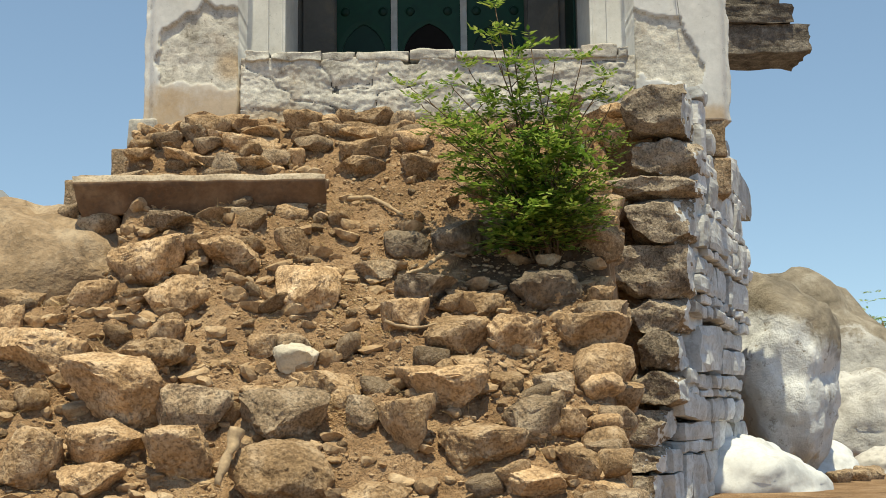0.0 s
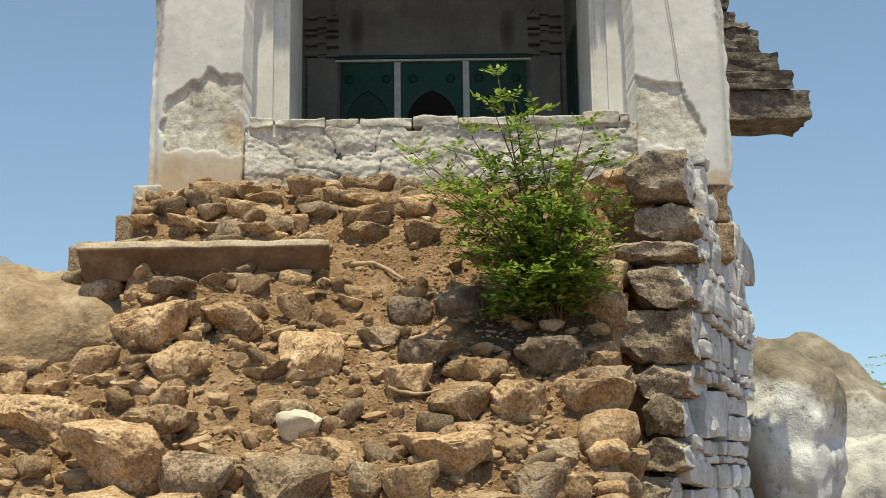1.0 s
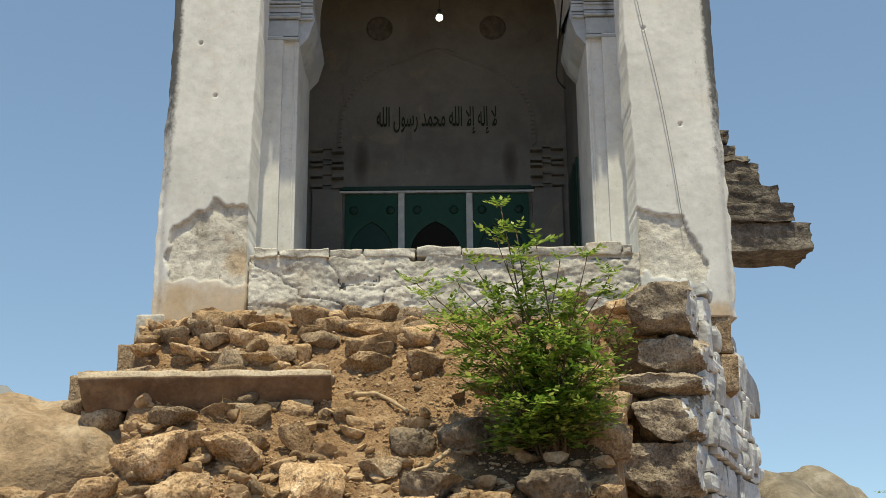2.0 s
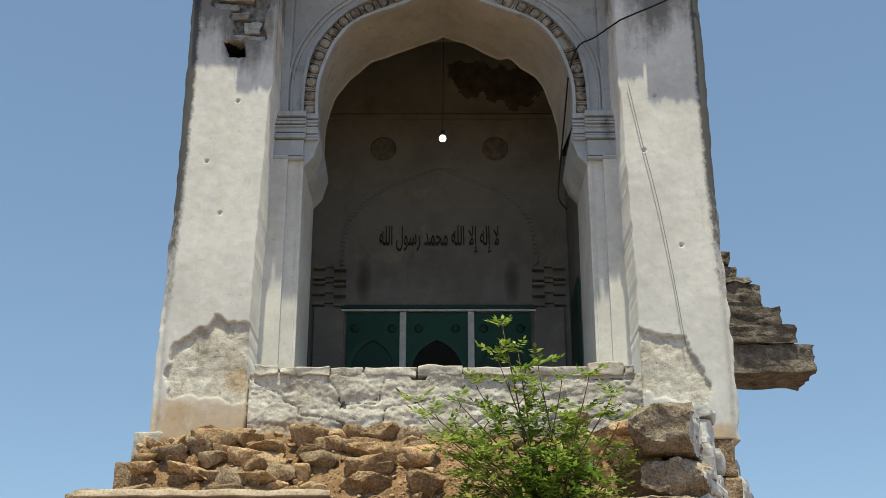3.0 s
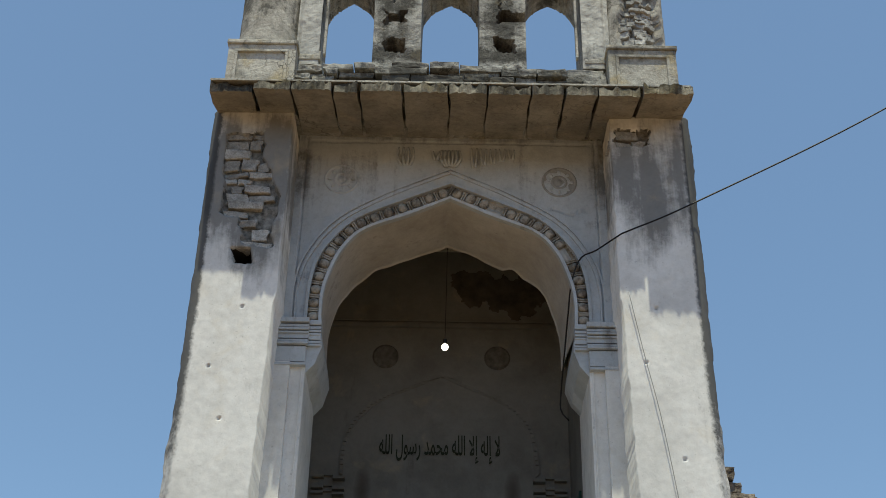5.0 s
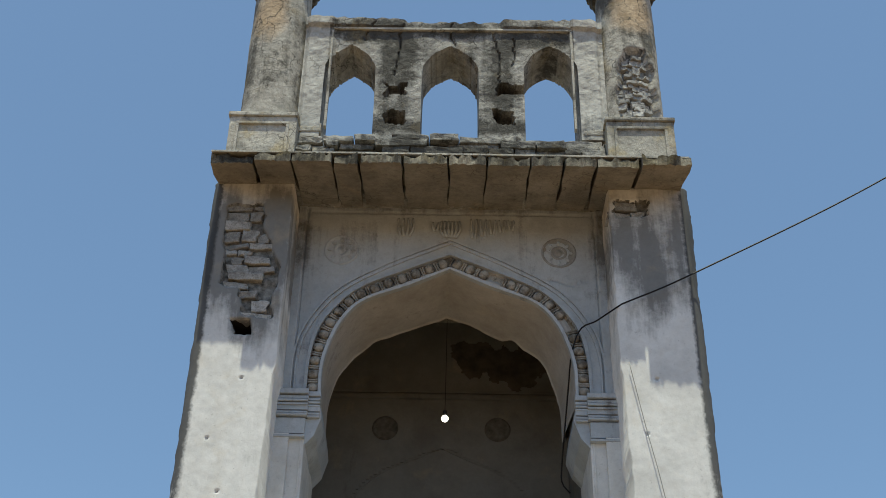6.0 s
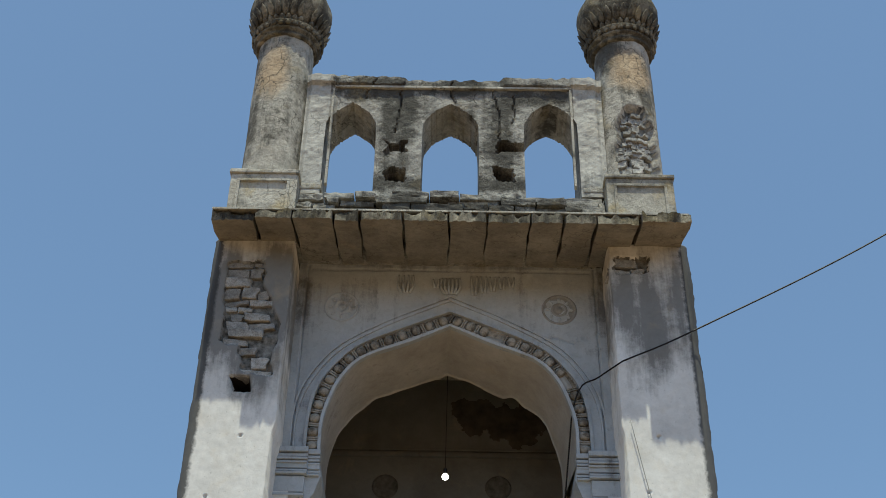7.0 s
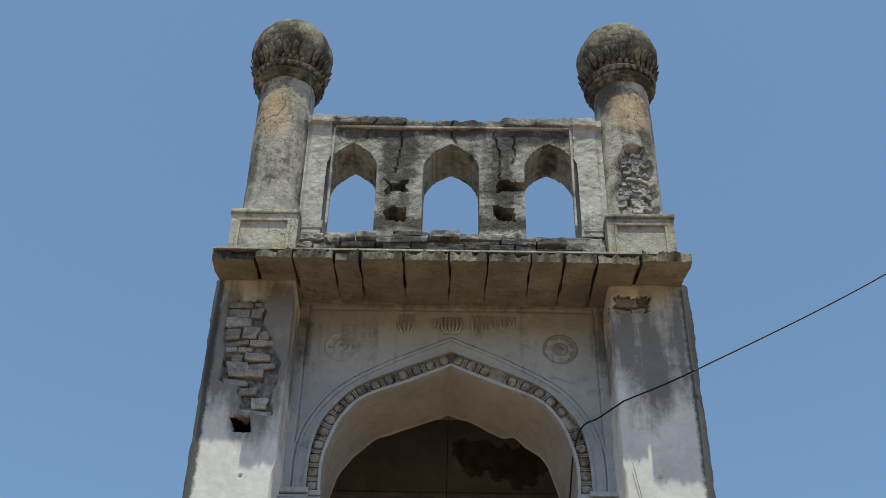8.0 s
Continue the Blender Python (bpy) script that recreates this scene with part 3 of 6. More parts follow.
BRICKS_LEFT = [(-2.22, 8.92), (-1.84, 8.93), (-1.80, 8.66), (-1.70, 8.42), (-1.62, 8.20), (-1.66, 7.98), (-1.66, 7.64), (-1.95, 7.66), (-2.00, 7.95), (-2.16, 8.02), (-2.18, 8.40)]
BRICKS_RIGHT = [(1.63, 9.02), (1.92, 9.03), (1.95, 8.86), (1.62, 8.84)]


def pier_relief(x, z):
    jag = 0.035 * fbm(x * 9, z * 9, 2.0, 3)
    d = 0.005 * fbm(x * 0.9, z * 0.6, 5.0, 2) + 0.0012 * fbm(x * 14, z * 14, 1.0, 3)
    for poly, depth in ((SCAR_LEFT, 0.032), (SCAR_RIGHT, 0.03)):
        s = inside(poly, x, z) + jag
        d = d + step(-0.003, 0.006, s) * (depth + 0.005 * fbm(x * 12, z * 14, 7.0, 4) - 0.012 * step(0.0, 0.25, s)) * (0.15 + 0.85 * step(4.16, 4.5, z))
    for poly in (BRICKS_LEFT, BRICKS_RIGHT):
        d = d + step(-0.006, 0.02, inside(poly, x, z) + jag) * (0.07 + 0.01 * fbm(x * 13, z * 13, 3.0))
    d = d + step(0.095, 0.055, np.maximum(np.abs(x + 1.92 + 0.3 * (z - 7.53)) * 0.95, np.abs(z - 7.53)) + 0.5 * jag) * 0.35
    for hx, hz in ((-1.95, 5.9), (-1.86, 7.0), (1.75, 6.5), (2.02, 5.6), (1.88, 7.05), (-2.1, 6.4)):
        d = d + step(0.017, 0.009, np.hypot(x - hx, z - hz)) * 0.03
    worn = step(0.06, 0.0, 2.36 - np.abs(x)) * step(-0.1, 0.7, fbm(x * 6, z * 4, 9.0, 3))
    return d + worn * 0.007 + 0.05 * np.clip((np.abs(x) - 2.29) / 0.065, 0, 1.2) ** 2


def pier_marks(x, z):
    jag = 0.035 * fbm(x * 9, z * 9, 2.0, 3)
    m = np.zeros(x.shape, int)
    for poly in (SCAR_LEFT, SCAR_RIGHT):
        m[inside(poly, x, z) + jag > 0] = 1
    for poly in (BRICKS_LEFT, BRICKS_RIGHT):
        m[inside(poly, x, z) + jag > 0] = 2
    # inside of the hole, its shade painted near-black
    m[np.maximum(np.abs(x + 1.92 + 0.3 * (z - 7.53)) * 0.95, np.abs(z - 7.53)) + 0.5 * jag < 0.085] = 3
    return m


field("pier", -2.355, -1.56, 3.70, 9.2, PIER, 13.4, 0.013, pier_relief, LIME, mosque, "whitewashed pier with fallen plaster and bared brick", left=lambda z: 0.010 * fbm(z * 8.0, z * 0 + 3, 0.0, 4) - 0.06 * step(6.6, 4.2, z), right=lambda z: 0.005 * fbm(z * 8.0, z * 0 + 5, 0.0, 4) - 0.03 * step(7.15, 7.0, z) - 0.045 * step(7.0, 5.0, z), marks=pier_marks, mats=(SCAR, MORTAR, HOLLOW_BLACK))
field("pier", 1.56, 2.36, 3.92, 9.2, PIER, 13.4, 0.013, pier_relief, LIME, mosque, "whitewashed pier stained grey, with peeled plaster", left=lambda z: 0.008 * fbm(z * 8.0, z * 0 + 7, 0.0, 4) + 0.02 * step(7.15, 7.0, z) + 0.035 * step(7.0, 5.0, z), right=lambda z: 0.014 * fbm(z * 8.0, z * 0 + 8, 0.0, 4) + 0.035 * step(6.8, 4.4, z), marks=pier_marks, mats=(SCAR, MORTAR, HOLLOW_BLACK))

# bared bricks in the fallen plaster of the piers
def bare_bricks(poly, z0, z1, x0, x1, seed):
    rng = random.Random(seed)
    z = z0
    while z < z1:
        h = rng.uniform(0.075, 0.14)
        x = x0 + rng.uniform(-0.12, 0.02)
        while x < x1:
            w = rng.uniform(0.12, 0.26) if rng.random() < 0.7 else rng.uniform(0.3, 0.42)
            if inside(poly, x + w / 2, z + h / 2) > -0.03 and x + w < x1 + 0.02 and rng.random() < 0.94:
                bm = box(-w / 2 + 0.005, w / 2 - 0.005, 0, 0.12, 0.004, h * rng.uniform(0.75, 1.0) - 0.008, 0.007, 0.022, 3)
                ob = part("brick", bm, BRICK, mosque, "", True)
                ob.matrix_world = Matrix.Translation((x + w / 2, PIER + rng.uniform(0.014, 0.045), z)) @ Matrix.Rotation(rng.gauss(0, 0.05), 4, "Y") @ Matrix.Rotation(rng.gauss(0, 0.08), 4, "Z")
            x += w
        z += h


bare_bricks(BRICKS_LEFT, 7.62, 8.95, -2.25, -1.60, 4)
bare_bricks(BRICKS_RIGHT, 8.82, 9.03, 1.60, 1.98, 9)


# the broken rubble parapet below the opening
def sill_top(x):
    return 0.012 * fbm(x * 5, 1.0) - 0.06 * step(0.09, 0.05, np.abs(x + 0.22))


def sill_relief(x, z):
    wx, wz = x + 0.06 * fbm(x * 3, z * 3, 11.0, 2), z + 0.04 * fbm(x * 3, z * 3, 12.0, 2)
    lump = fbm(wx * 2.4, wz * 9.0, 3.0, 4, 0.55)
    chips = 0.5 - np.abs(fbm(wx * 9, wz * 12, 5.0, 4, 0.6))
    joint = step(0.07, 0.0, np.abs(vnoise(wx * 2.8, wz * 7.0, 8.0))) * step(-0.2, 0.3, vnoise(x * 2.0, z * 3, 6.0))
    grit = fbm(x * 30, z * 34, 9.0, 3, 0.7)
    return -0.004 + 0.012 * lump - 0.003 * chips + 0.018 * joint + 0.0045 * grit


def sill_marks(x, z):
    return (sill_relief(x, z) + 0.006 * fbm(x * 20, z * 20, 2.0, 2) > 0.013).astype(int)


field("sill_wall", -1.60, 1.60, 3.80, 4.45, 9.95, 10.6, 0.011, sill_relief, SCAR, mosque, "rough lime-daubed rubble sill wall", top=sill_top, marks=sill_marks, mats=(MORTAR,))
rng = random.Random(31)
x = -1.56
while x < 1.54:
    w = min(rng.uniform(0.20, 0.52), 1.56 - x)
    if not -0.36 < x + w / 2 < -0.12:
        part("coping_stone", box(x, x + w - 0.014, 9.925 + rng.uniform(-0.01, 0.03), 10.5, 4.43, 4.525 + rng.uniform(-0.03, 0.02), 0.010, 0.018, 4), SCAR, mosque, "", True)
    x += w

# ---- recessed face with its pointed arch ----
INTRADOS = [(1.225, 7.12), (1.225, 7.43), (1.173, 7.68), (1.063, 7.95), (0.860, 8.175), (0.417, 8.376), (0.0, 8.564)]
BEADS = [(1.335, 7.12), (1.325, 7.50), (1.272, 7.80), (1.162, 8.02), (0.900, 8.300), (0.427, 8.53), (0.0, 8.715)]
MOULD = [(1.480, 7.16), (1.475, 7.55), (1.380, 7.90), (1.115, 8.28), (0.657, 8.58), (0.0, 8.90)]


def arch_line(half, n):
    """A whole arch, left to right, from its right half."""
    p = [Vector((x, 0, z)) for x, z in half]
    right = curve_at(p, n)
    return [Vector((-v.x, 0, v.z)) for v in right[:-1]] + right[::-1]


def strip(name, inner, outer, y_in, y_out, material, parent, label="", back=None):
    """A band between two arch lines, with thickness to the back."""
    verts, faces = [], []
    for a, b in zip(inner, outer):
        verts += [(a.x, y_in, a.z), (b.x, y_out, b.z), (b.x, back, b.z), (a.x, back, a.z)]
    n = len(inner)
    for k in range(n - 1):
        p, q = 4 * k, 4 * k + 4
        for j in range(4):
            faces.append((p + j, q + j, q + (j + 1) % 4, p + (j + 1) % 4))
    faces += [(0, 1, 2, 3), (4 * n - 1, 4 * n - 2, 4 * n - 3, 4 * n - 4)]
    bm = bmesh.new()
    vs = [bm.verts.new(v) for v in verts]
    for f in faces:
        bm.faces.new([vs[i] for i in f])
    return part(name, bm, material, parent, label)


def build_spandrel():
    """The flat face over the arch: rays from the arch line out to the frame, with fine relief."""
    line = arch_line(INTRADOS, 170)
    cx, cz, half, top = 0.0, 7.12, 1.56, 9.42
    rows, steps = [], 80
    for p in line:
        d = Vector((p.x - cx, 0, p.z - cz))
        if d.length < 1e-6:
            d = Vector((math.copysign(1, p.x), 0, 0))
        k = min(half / abs(d.x) if abs(d.x) > 1e-6 else 1e9, (top - cz) / d.z if d.z > 1e-6 else 1e9)
        e = Vector((cx + d.x * k, 0, cz + d.z * k))
        rows.append([p.lerp(e, s / steps) for s in range(steps + 1)])
    pts = np.array([[(v.x, 0, v.z) for v in r] for r in rows])
    x, z = pts[..., 0], pts[..., 2]
    y = FACE + 0.006 * fbm(x * 2, z * 2, 4.0) + 0.002 * fbm(x * 15, z * 15, 2.0)
    frame_line = np.minimum(np.abs(np.abs(x) - 1.475), np.abs(z - 9.24) + (np.abs(x) > 1.48) * 9)
    y = y + 0.018 * step(0.012, 0.004, frame_line)
    y = np.where(np.abs(x) > 1.475, y - 0.02, y)
    crack = np.abs(z - (8.40 + 0.04 * fbm(x * 6, x * 0, 3.0) + 0.10 * (x - 0.9) * step(1.2, 1.5, x)))
    y = y + 0.02 * step(0.010, 0.003, crack) * step(0.80, 0.86, x) * step(1.52, 1.46, x)
    band = [(v.x, v.z) for v in arch_line(BEADS, 40)] + [(1.0, 6.9), (-1.0, 6.9)]
    y = y + 0.035 * step(-0.01, 0.01, inside(band, x, z)) * step(7.10, 7.13, z)
    pts[..., 1] = y
    n, m = pts.shape[:2]
    idx = np.arange(n * m).reshape(n, m)
    quads = np.stack([idx[:-1, :-1], idx[:-1, 1:], idx[1:, 1:], idx[1:, :-1]], -1).reshape(-1, 4)
    qx, qz = pts[..., 0].ravel()[quads].mean(1), pts[..., 2].ravel()[quads].mean(1)
    dirty = ((inside(band, qx, qz) > 0.0) & (qz > 7.12)).astype(int)
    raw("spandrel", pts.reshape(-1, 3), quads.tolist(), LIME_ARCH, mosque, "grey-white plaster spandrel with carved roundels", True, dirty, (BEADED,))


build_spandrel()
for rx in (-1.10, 1.10):
    plate = lathe([(0.180, -0.02), (0.178, 0.012), (0.166, 0.022), (0.158, 0.012), (0.150, 0.006), (0.085, 0.004), (0.078, 0.014), (0.062, 0.016), (0.056, 0.006), (0.028, 0.008), (0.020, 0.020), (0.002, 0.022)], (0, 0, 0), 48, lambda a, z: 0.0)
    disc = part("roundel", plate, LIME_OLD if rx > 0 else LIME_ARCH, mosque, "carved plaster roundel", True)
    disc.matrix_world = Matrix.Translation((rx, FACE + 0.004, 8.77)) @ Matrix.Rotation(radians(90), 4, "X")
    for k in range(8):
        a = 2 * math.pi * k / 8
        petal = bmesh.new()
        bmesh.ops.create_uvsphere(petal, u_segments=10, v_segments=6, radius=1.0)
        bmesh.ops.scale(petal, verts=petal.verts, vec=(0.026, 0.012, 0.017))
        ob = part("petal", petal, LIME_ARCH, disc, "", True)
        ob.matrix_world = Matrix.Translation((rx + 0.118 * math.cos(a), FACE - 0.004, 8.77 + 0.118 * math.sin(a))) @ Matrix.Rotation(-a, 4, "Y")
wall_mass = box(-1.56, 1.56, 11.35, 11.48, 8.62, 9.45)
part("lintel_wall", wall_mass, LIME_ARCH, mosque)

# soffit of the arch
inner = arch_line(INTRADOS, 60)
def soffit():
    line = arch_line(INTRADOS, 60)
    n, m = len(line), 14
    u = np.linspace(0, 1, m + 1)
    lx, lz = np.array([v.x for v in line]), np.array([v.z for v in line])
    a = np.linspace(0, 1, n)
    rim = 0.05 * fbm(a * 14, a * 0 + 3.0, 2.0, 4) - 0.13 * step(0.035, 0.0, np.abs(a - 0.69)) - 0.06 * step(0.05, 0.0, np.abs(a - 0.30))
    depth = (REAR - FACE + rim)[:, None] * u[None, :]
    x = lx[:, None] * (1 - 0.035 * u[None, :]) - 0.035 * u[None, :]
    z = lz[:, None] + 0.012 * fbm(a[:, None] * 9, depth * 3, 6.0) * u[None, :]
    low = np.stack([x, FACE + 0.001 + depth, z], -1)
    high = np.stack([x * 1.06, FACE + 0.02 + depth * 0.99, z + 0.06], -1)
    idx = np.arange(n * (m + 1)).reshape(n, m + 1)
    q = np.stack([idx[:-1, :-1], idx[:-1, 1:], idx[1:, 1:], idx[1:, :-1]], -1).reshape(-1, 4)
    t = n * (m + 1)
    ends = [(int(idx[k, c]), int(idx[k + 1, c]), int(idx[k + 1, c]) + t, int(idx[k, c]) + t) for k in range(n - 1) for c in (0, m)]
    raw("arch_soffit", np.concatenate([low.reshape(-1, 3), high.reshape(-1, 3)]), q.tolist() + (q[:, ::-1] + t).tolist() + ends, SOFFIT, mosque, "deep plastered arch soffit with a broken rear edge", True)


soffit()
rib = arch_line([(x - (0.028 if x > 0.2 else 0.0), z - 0.012 - (0.012 if x < 0.5 else 0.0)) for x, z in INTRADOS], 60)
strip("arch_lip", rib, inner, FACE - 0.03, FACE - 0.035, LIME_ARCH, mosque, back=FACE + 0.03)
lo, hi = arch_line(BEADS, 60), arch_line([(x + 0.03, z + 0.025) for x, z in BEADS], 60)
strip("arch_moulding", lo, hi, FACE - 0.03, FACE - 0.02, LIME_ARCH, mosque, back=FACE + 0.02)
for grow in (0.0, -0.035):
    a = arch_line([(x + grow, z + grow * 0.9) for x, z in MOULD], 60)
    b = arch_line([(x + grow + 0.016, z + grow * 0.9 + 0.018) for x, z in MOULD], 60)
    strip("arch_moulding", a, b, FACE - 0.018, FACE - 0.018, LIME_ARCH, mosque, back=FACE + 0.02)

# carved beads round the arch, a few of them broken away
def build_beads():
    a, b = arch_line(INTRADOS, 200), arch_line(BEADS, 200)
    mid = [(p + q) / 2 for p, q in zip(a, b)]
    count = 30
    path = curve_at(mid[::8] + [mid[-1]], count * 3 + 1)
    egg = lathe([(0.002, -0.055), (0.030, -0.048), (0.046, -0.024), (0.050, 0.0), (0.046, 0.024), (0.030, 0.048), (0.002, 0.055)], (0, 0, 0), 16, lambda a, z: 0.005 * math.cos(8 * a))
    egg_me = bpy.data.meshes.new("bead")
    egg.to_mesh(egg_me)
    egg.free()
    egg_me.materials.append(BEADED)
    egg_me.polygons.foreach_set("use_smooth", [True] * len(egg_me.polygons))
    bar = box(-0.009, 0.009, -0.02, 0.02, -0.055, 0.055, 0.005)
    bar_me = bpy.data.meshes.new("bead_bar")
    bar.to_mesh(bar_me)
    bar.free()
    bar_me.materials.append(BEADED)
    for k in range(count):
        c = path[3 * k + 1].lerp(path[3 * k + 2], 0.5)
        d = (path[3 * k + 2] - path[3 * k + 1]).normalized()
        turn = math.atan2(d.z, d.x)
        if 0.42 < c.x < 0.60 or (1.07 < c.x and 7.8 < c.z < 8.0):
            continue
        ob = new("bead", egg_me)
        ob.matrix_world = Matrix.Translation((c.x, FACE + 0.004, c.z)) @ Matrix.Rotation(-turn, 4, "Y") @ Matrix.Diagonal((0.95, 0.75, 1.0, 1))
        ob.parent = mosque
        for off in (-0.062, -0.084):
            ob = new("bead_bar", bar_me)
            ob.matrix_world = Matrix.Translation((c.x + d.x * off, FACE + 0.012, c.z + d.z * off)) @ Matrix.Rotation(-turn, 4, "Y")
            ob.parent = mosque


build_beads()

# jambs: stepped pilasters with capitals, and the reveal behind them
for s in (-1, 1):
    def bx(a, b, y0, y1, z0, z1, bev=0.006):
        x0, x1 = sorted((s * a, s * b))
        return box(x0, x1, y0, y1, z0, z1, bev)
    jamb = part("jamb", bx(1.315, 1.72, FACE, REAR, 4.2, 7.14, 0.01), LIME, mosque, "white plastered jamb with pilaster")
    part("pilaster", bx(1.455, 1.70, FACE - 0.05, FACE + 0.02, 4.2, 6.70), LIME, jamb)
    part("fillet", bx(1.338, 1.352, FACE - 0.012, FACE + 0.02, 4.2, 6.66, 0.003), LIME, jamb)
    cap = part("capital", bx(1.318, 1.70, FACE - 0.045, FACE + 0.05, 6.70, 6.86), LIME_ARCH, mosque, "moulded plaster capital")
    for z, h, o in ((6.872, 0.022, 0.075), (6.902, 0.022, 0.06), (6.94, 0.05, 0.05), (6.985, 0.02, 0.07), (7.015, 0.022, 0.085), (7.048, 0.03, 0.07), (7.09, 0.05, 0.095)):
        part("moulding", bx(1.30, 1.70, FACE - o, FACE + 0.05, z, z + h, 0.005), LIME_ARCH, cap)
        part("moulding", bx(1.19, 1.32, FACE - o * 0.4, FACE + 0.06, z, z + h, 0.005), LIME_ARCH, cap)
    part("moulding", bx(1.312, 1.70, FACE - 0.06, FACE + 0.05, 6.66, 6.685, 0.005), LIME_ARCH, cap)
    # bracket under the springing, ragged at its foot
    bm = bmesh.new()
    prof = [(1.33, 7.14), (1.215, 7.14), (1.19, 7.0), (1.175, 6.88), (1.23, 6.72), (1.33, 6.60)]
    n = 12
    rings = []
    for k in range(n + 1):
        y = FACE + 0.005 + (REAR - FACE - 0.01) * k / n
        rag = 0.035 * float(fbm(y * 6, s * 3.0))
        rings.append([bm.verts.new((s * x, y, z + (rag if z < 6.8 else 0))) for x, z in prof])
    for a, b in zip(rings, rings[1:]):
        for j in range(len(prof)):
            bm.faces.new((a[j], a[(j + 1) % len(prof)], b[(j + 1) % len(prof)], b[j]))
    bm.faces.new(rings[0]); bm.faces.new(rings[-1][::-1])
    part("bracket", bm, LIME_ARCH, mosque, "curved plaster bracket with broken foot")

# lotus buds carved over the arch
def bud(cx, cz, w, h, petals):
    whole = None
    for k in range(petals):
        u = (k - (petals - 1) / 2) / max(1, (petals - 1) / 2)
        pts = [(cx + u * w * 0.25, FACE - 0.004, cz - h / 2), (cx + u * w * 0.5, FACE - 0.02, cz - h * 0.1), (cx + u * w * (0.45 if petals > 3 else 0.62), FACE - 0.006, cz + h / 2)]
        ob = part("petal" if whole else "carved_bud", tube(curve_at(pts, 8), 0.017, 0.011, 6), LIME_ARCH, whole or mosque, "" if whole else "carved plaster lotus bud", True)
        whole = whole or ob


bud(0.0, 9.04, 0.20, 0.20, 6)
bud(-0.15, 9.07, 0.10, 0.10, 2)
bud(-0.46, 9.06, 0.16, 0.22, 4)
for k in range(5):
    bud(0.24 + 0.095 * k, 9.05 + 0.012 * k, 0.09, 0.24 - 0.03 * k, 2)

# ---- room behind the arch ----
CX = -0.07
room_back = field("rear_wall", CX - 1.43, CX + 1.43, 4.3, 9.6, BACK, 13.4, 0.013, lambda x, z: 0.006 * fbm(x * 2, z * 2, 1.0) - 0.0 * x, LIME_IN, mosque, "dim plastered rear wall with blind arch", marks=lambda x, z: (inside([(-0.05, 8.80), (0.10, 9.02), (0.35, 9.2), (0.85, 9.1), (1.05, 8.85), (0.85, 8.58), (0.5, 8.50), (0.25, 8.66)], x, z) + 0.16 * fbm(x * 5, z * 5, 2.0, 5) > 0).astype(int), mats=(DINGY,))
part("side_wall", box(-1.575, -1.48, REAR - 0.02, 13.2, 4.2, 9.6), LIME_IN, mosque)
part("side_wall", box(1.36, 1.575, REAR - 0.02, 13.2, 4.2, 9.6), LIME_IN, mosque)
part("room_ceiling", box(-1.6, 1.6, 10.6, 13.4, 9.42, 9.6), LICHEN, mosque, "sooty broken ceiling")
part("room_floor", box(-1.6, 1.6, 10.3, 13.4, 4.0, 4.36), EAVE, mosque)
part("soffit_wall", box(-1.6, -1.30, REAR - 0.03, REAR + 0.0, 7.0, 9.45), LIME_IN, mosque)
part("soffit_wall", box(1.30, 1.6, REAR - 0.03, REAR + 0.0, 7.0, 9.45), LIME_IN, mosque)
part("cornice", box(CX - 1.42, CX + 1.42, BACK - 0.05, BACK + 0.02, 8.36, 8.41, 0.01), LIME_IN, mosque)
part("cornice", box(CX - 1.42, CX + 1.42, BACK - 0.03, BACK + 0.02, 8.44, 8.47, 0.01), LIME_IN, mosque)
NICHE = [(1.045, 6.55), (1.03, 6.85), (0.965, 7.11), (0.80, 7.32), (0.61, 7.46), (0.28, 7.61), (0.0, 7.745)]
a = [v + Vector((CX, 0, 0)) for v in arch_line(NICHE, 40)]
b = [v + Vector((CX, 0, 0)) for v in arch_line([(x + 0.05, z + 0.045) for x, z in NICHE], 40)]
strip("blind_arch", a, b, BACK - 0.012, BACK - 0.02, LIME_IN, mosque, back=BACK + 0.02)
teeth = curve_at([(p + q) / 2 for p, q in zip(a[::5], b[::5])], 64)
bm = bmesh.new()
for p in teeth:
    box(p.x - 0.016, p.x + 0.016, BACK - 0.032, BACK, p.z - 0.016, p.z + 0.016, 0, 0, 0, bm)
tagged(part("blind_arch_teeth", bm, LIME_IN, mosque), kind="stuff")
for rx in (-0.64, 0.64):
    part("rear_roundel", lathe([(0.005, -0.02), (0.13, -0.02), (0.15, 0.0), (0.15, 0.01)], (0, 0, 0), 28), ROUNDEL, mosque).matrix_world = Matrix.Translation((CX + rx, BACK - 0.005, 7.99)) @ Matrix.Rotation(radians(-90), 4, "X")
for s in (-1, 1):
    for lo_x, hi_x, drop in ((1.02, 1.15, 0.0), (1.15, 1.25, 0.05), (1.25, 1.38, 0.02)):
        cap = None
        for z in (6.10, 6.22, 6.34, 6.40, 6.52):
            x0, x1 = sorted((CX + s * lo_x, CX + s * hi_x))
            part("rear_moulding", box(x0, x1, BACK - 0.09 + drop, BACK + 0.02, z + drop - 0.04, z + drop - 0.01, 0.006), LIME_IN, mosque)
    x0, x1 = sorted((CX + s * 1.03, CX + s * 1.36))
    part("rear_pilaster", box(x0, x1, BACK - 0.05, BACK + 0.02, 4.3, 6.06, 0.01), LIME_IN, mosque)

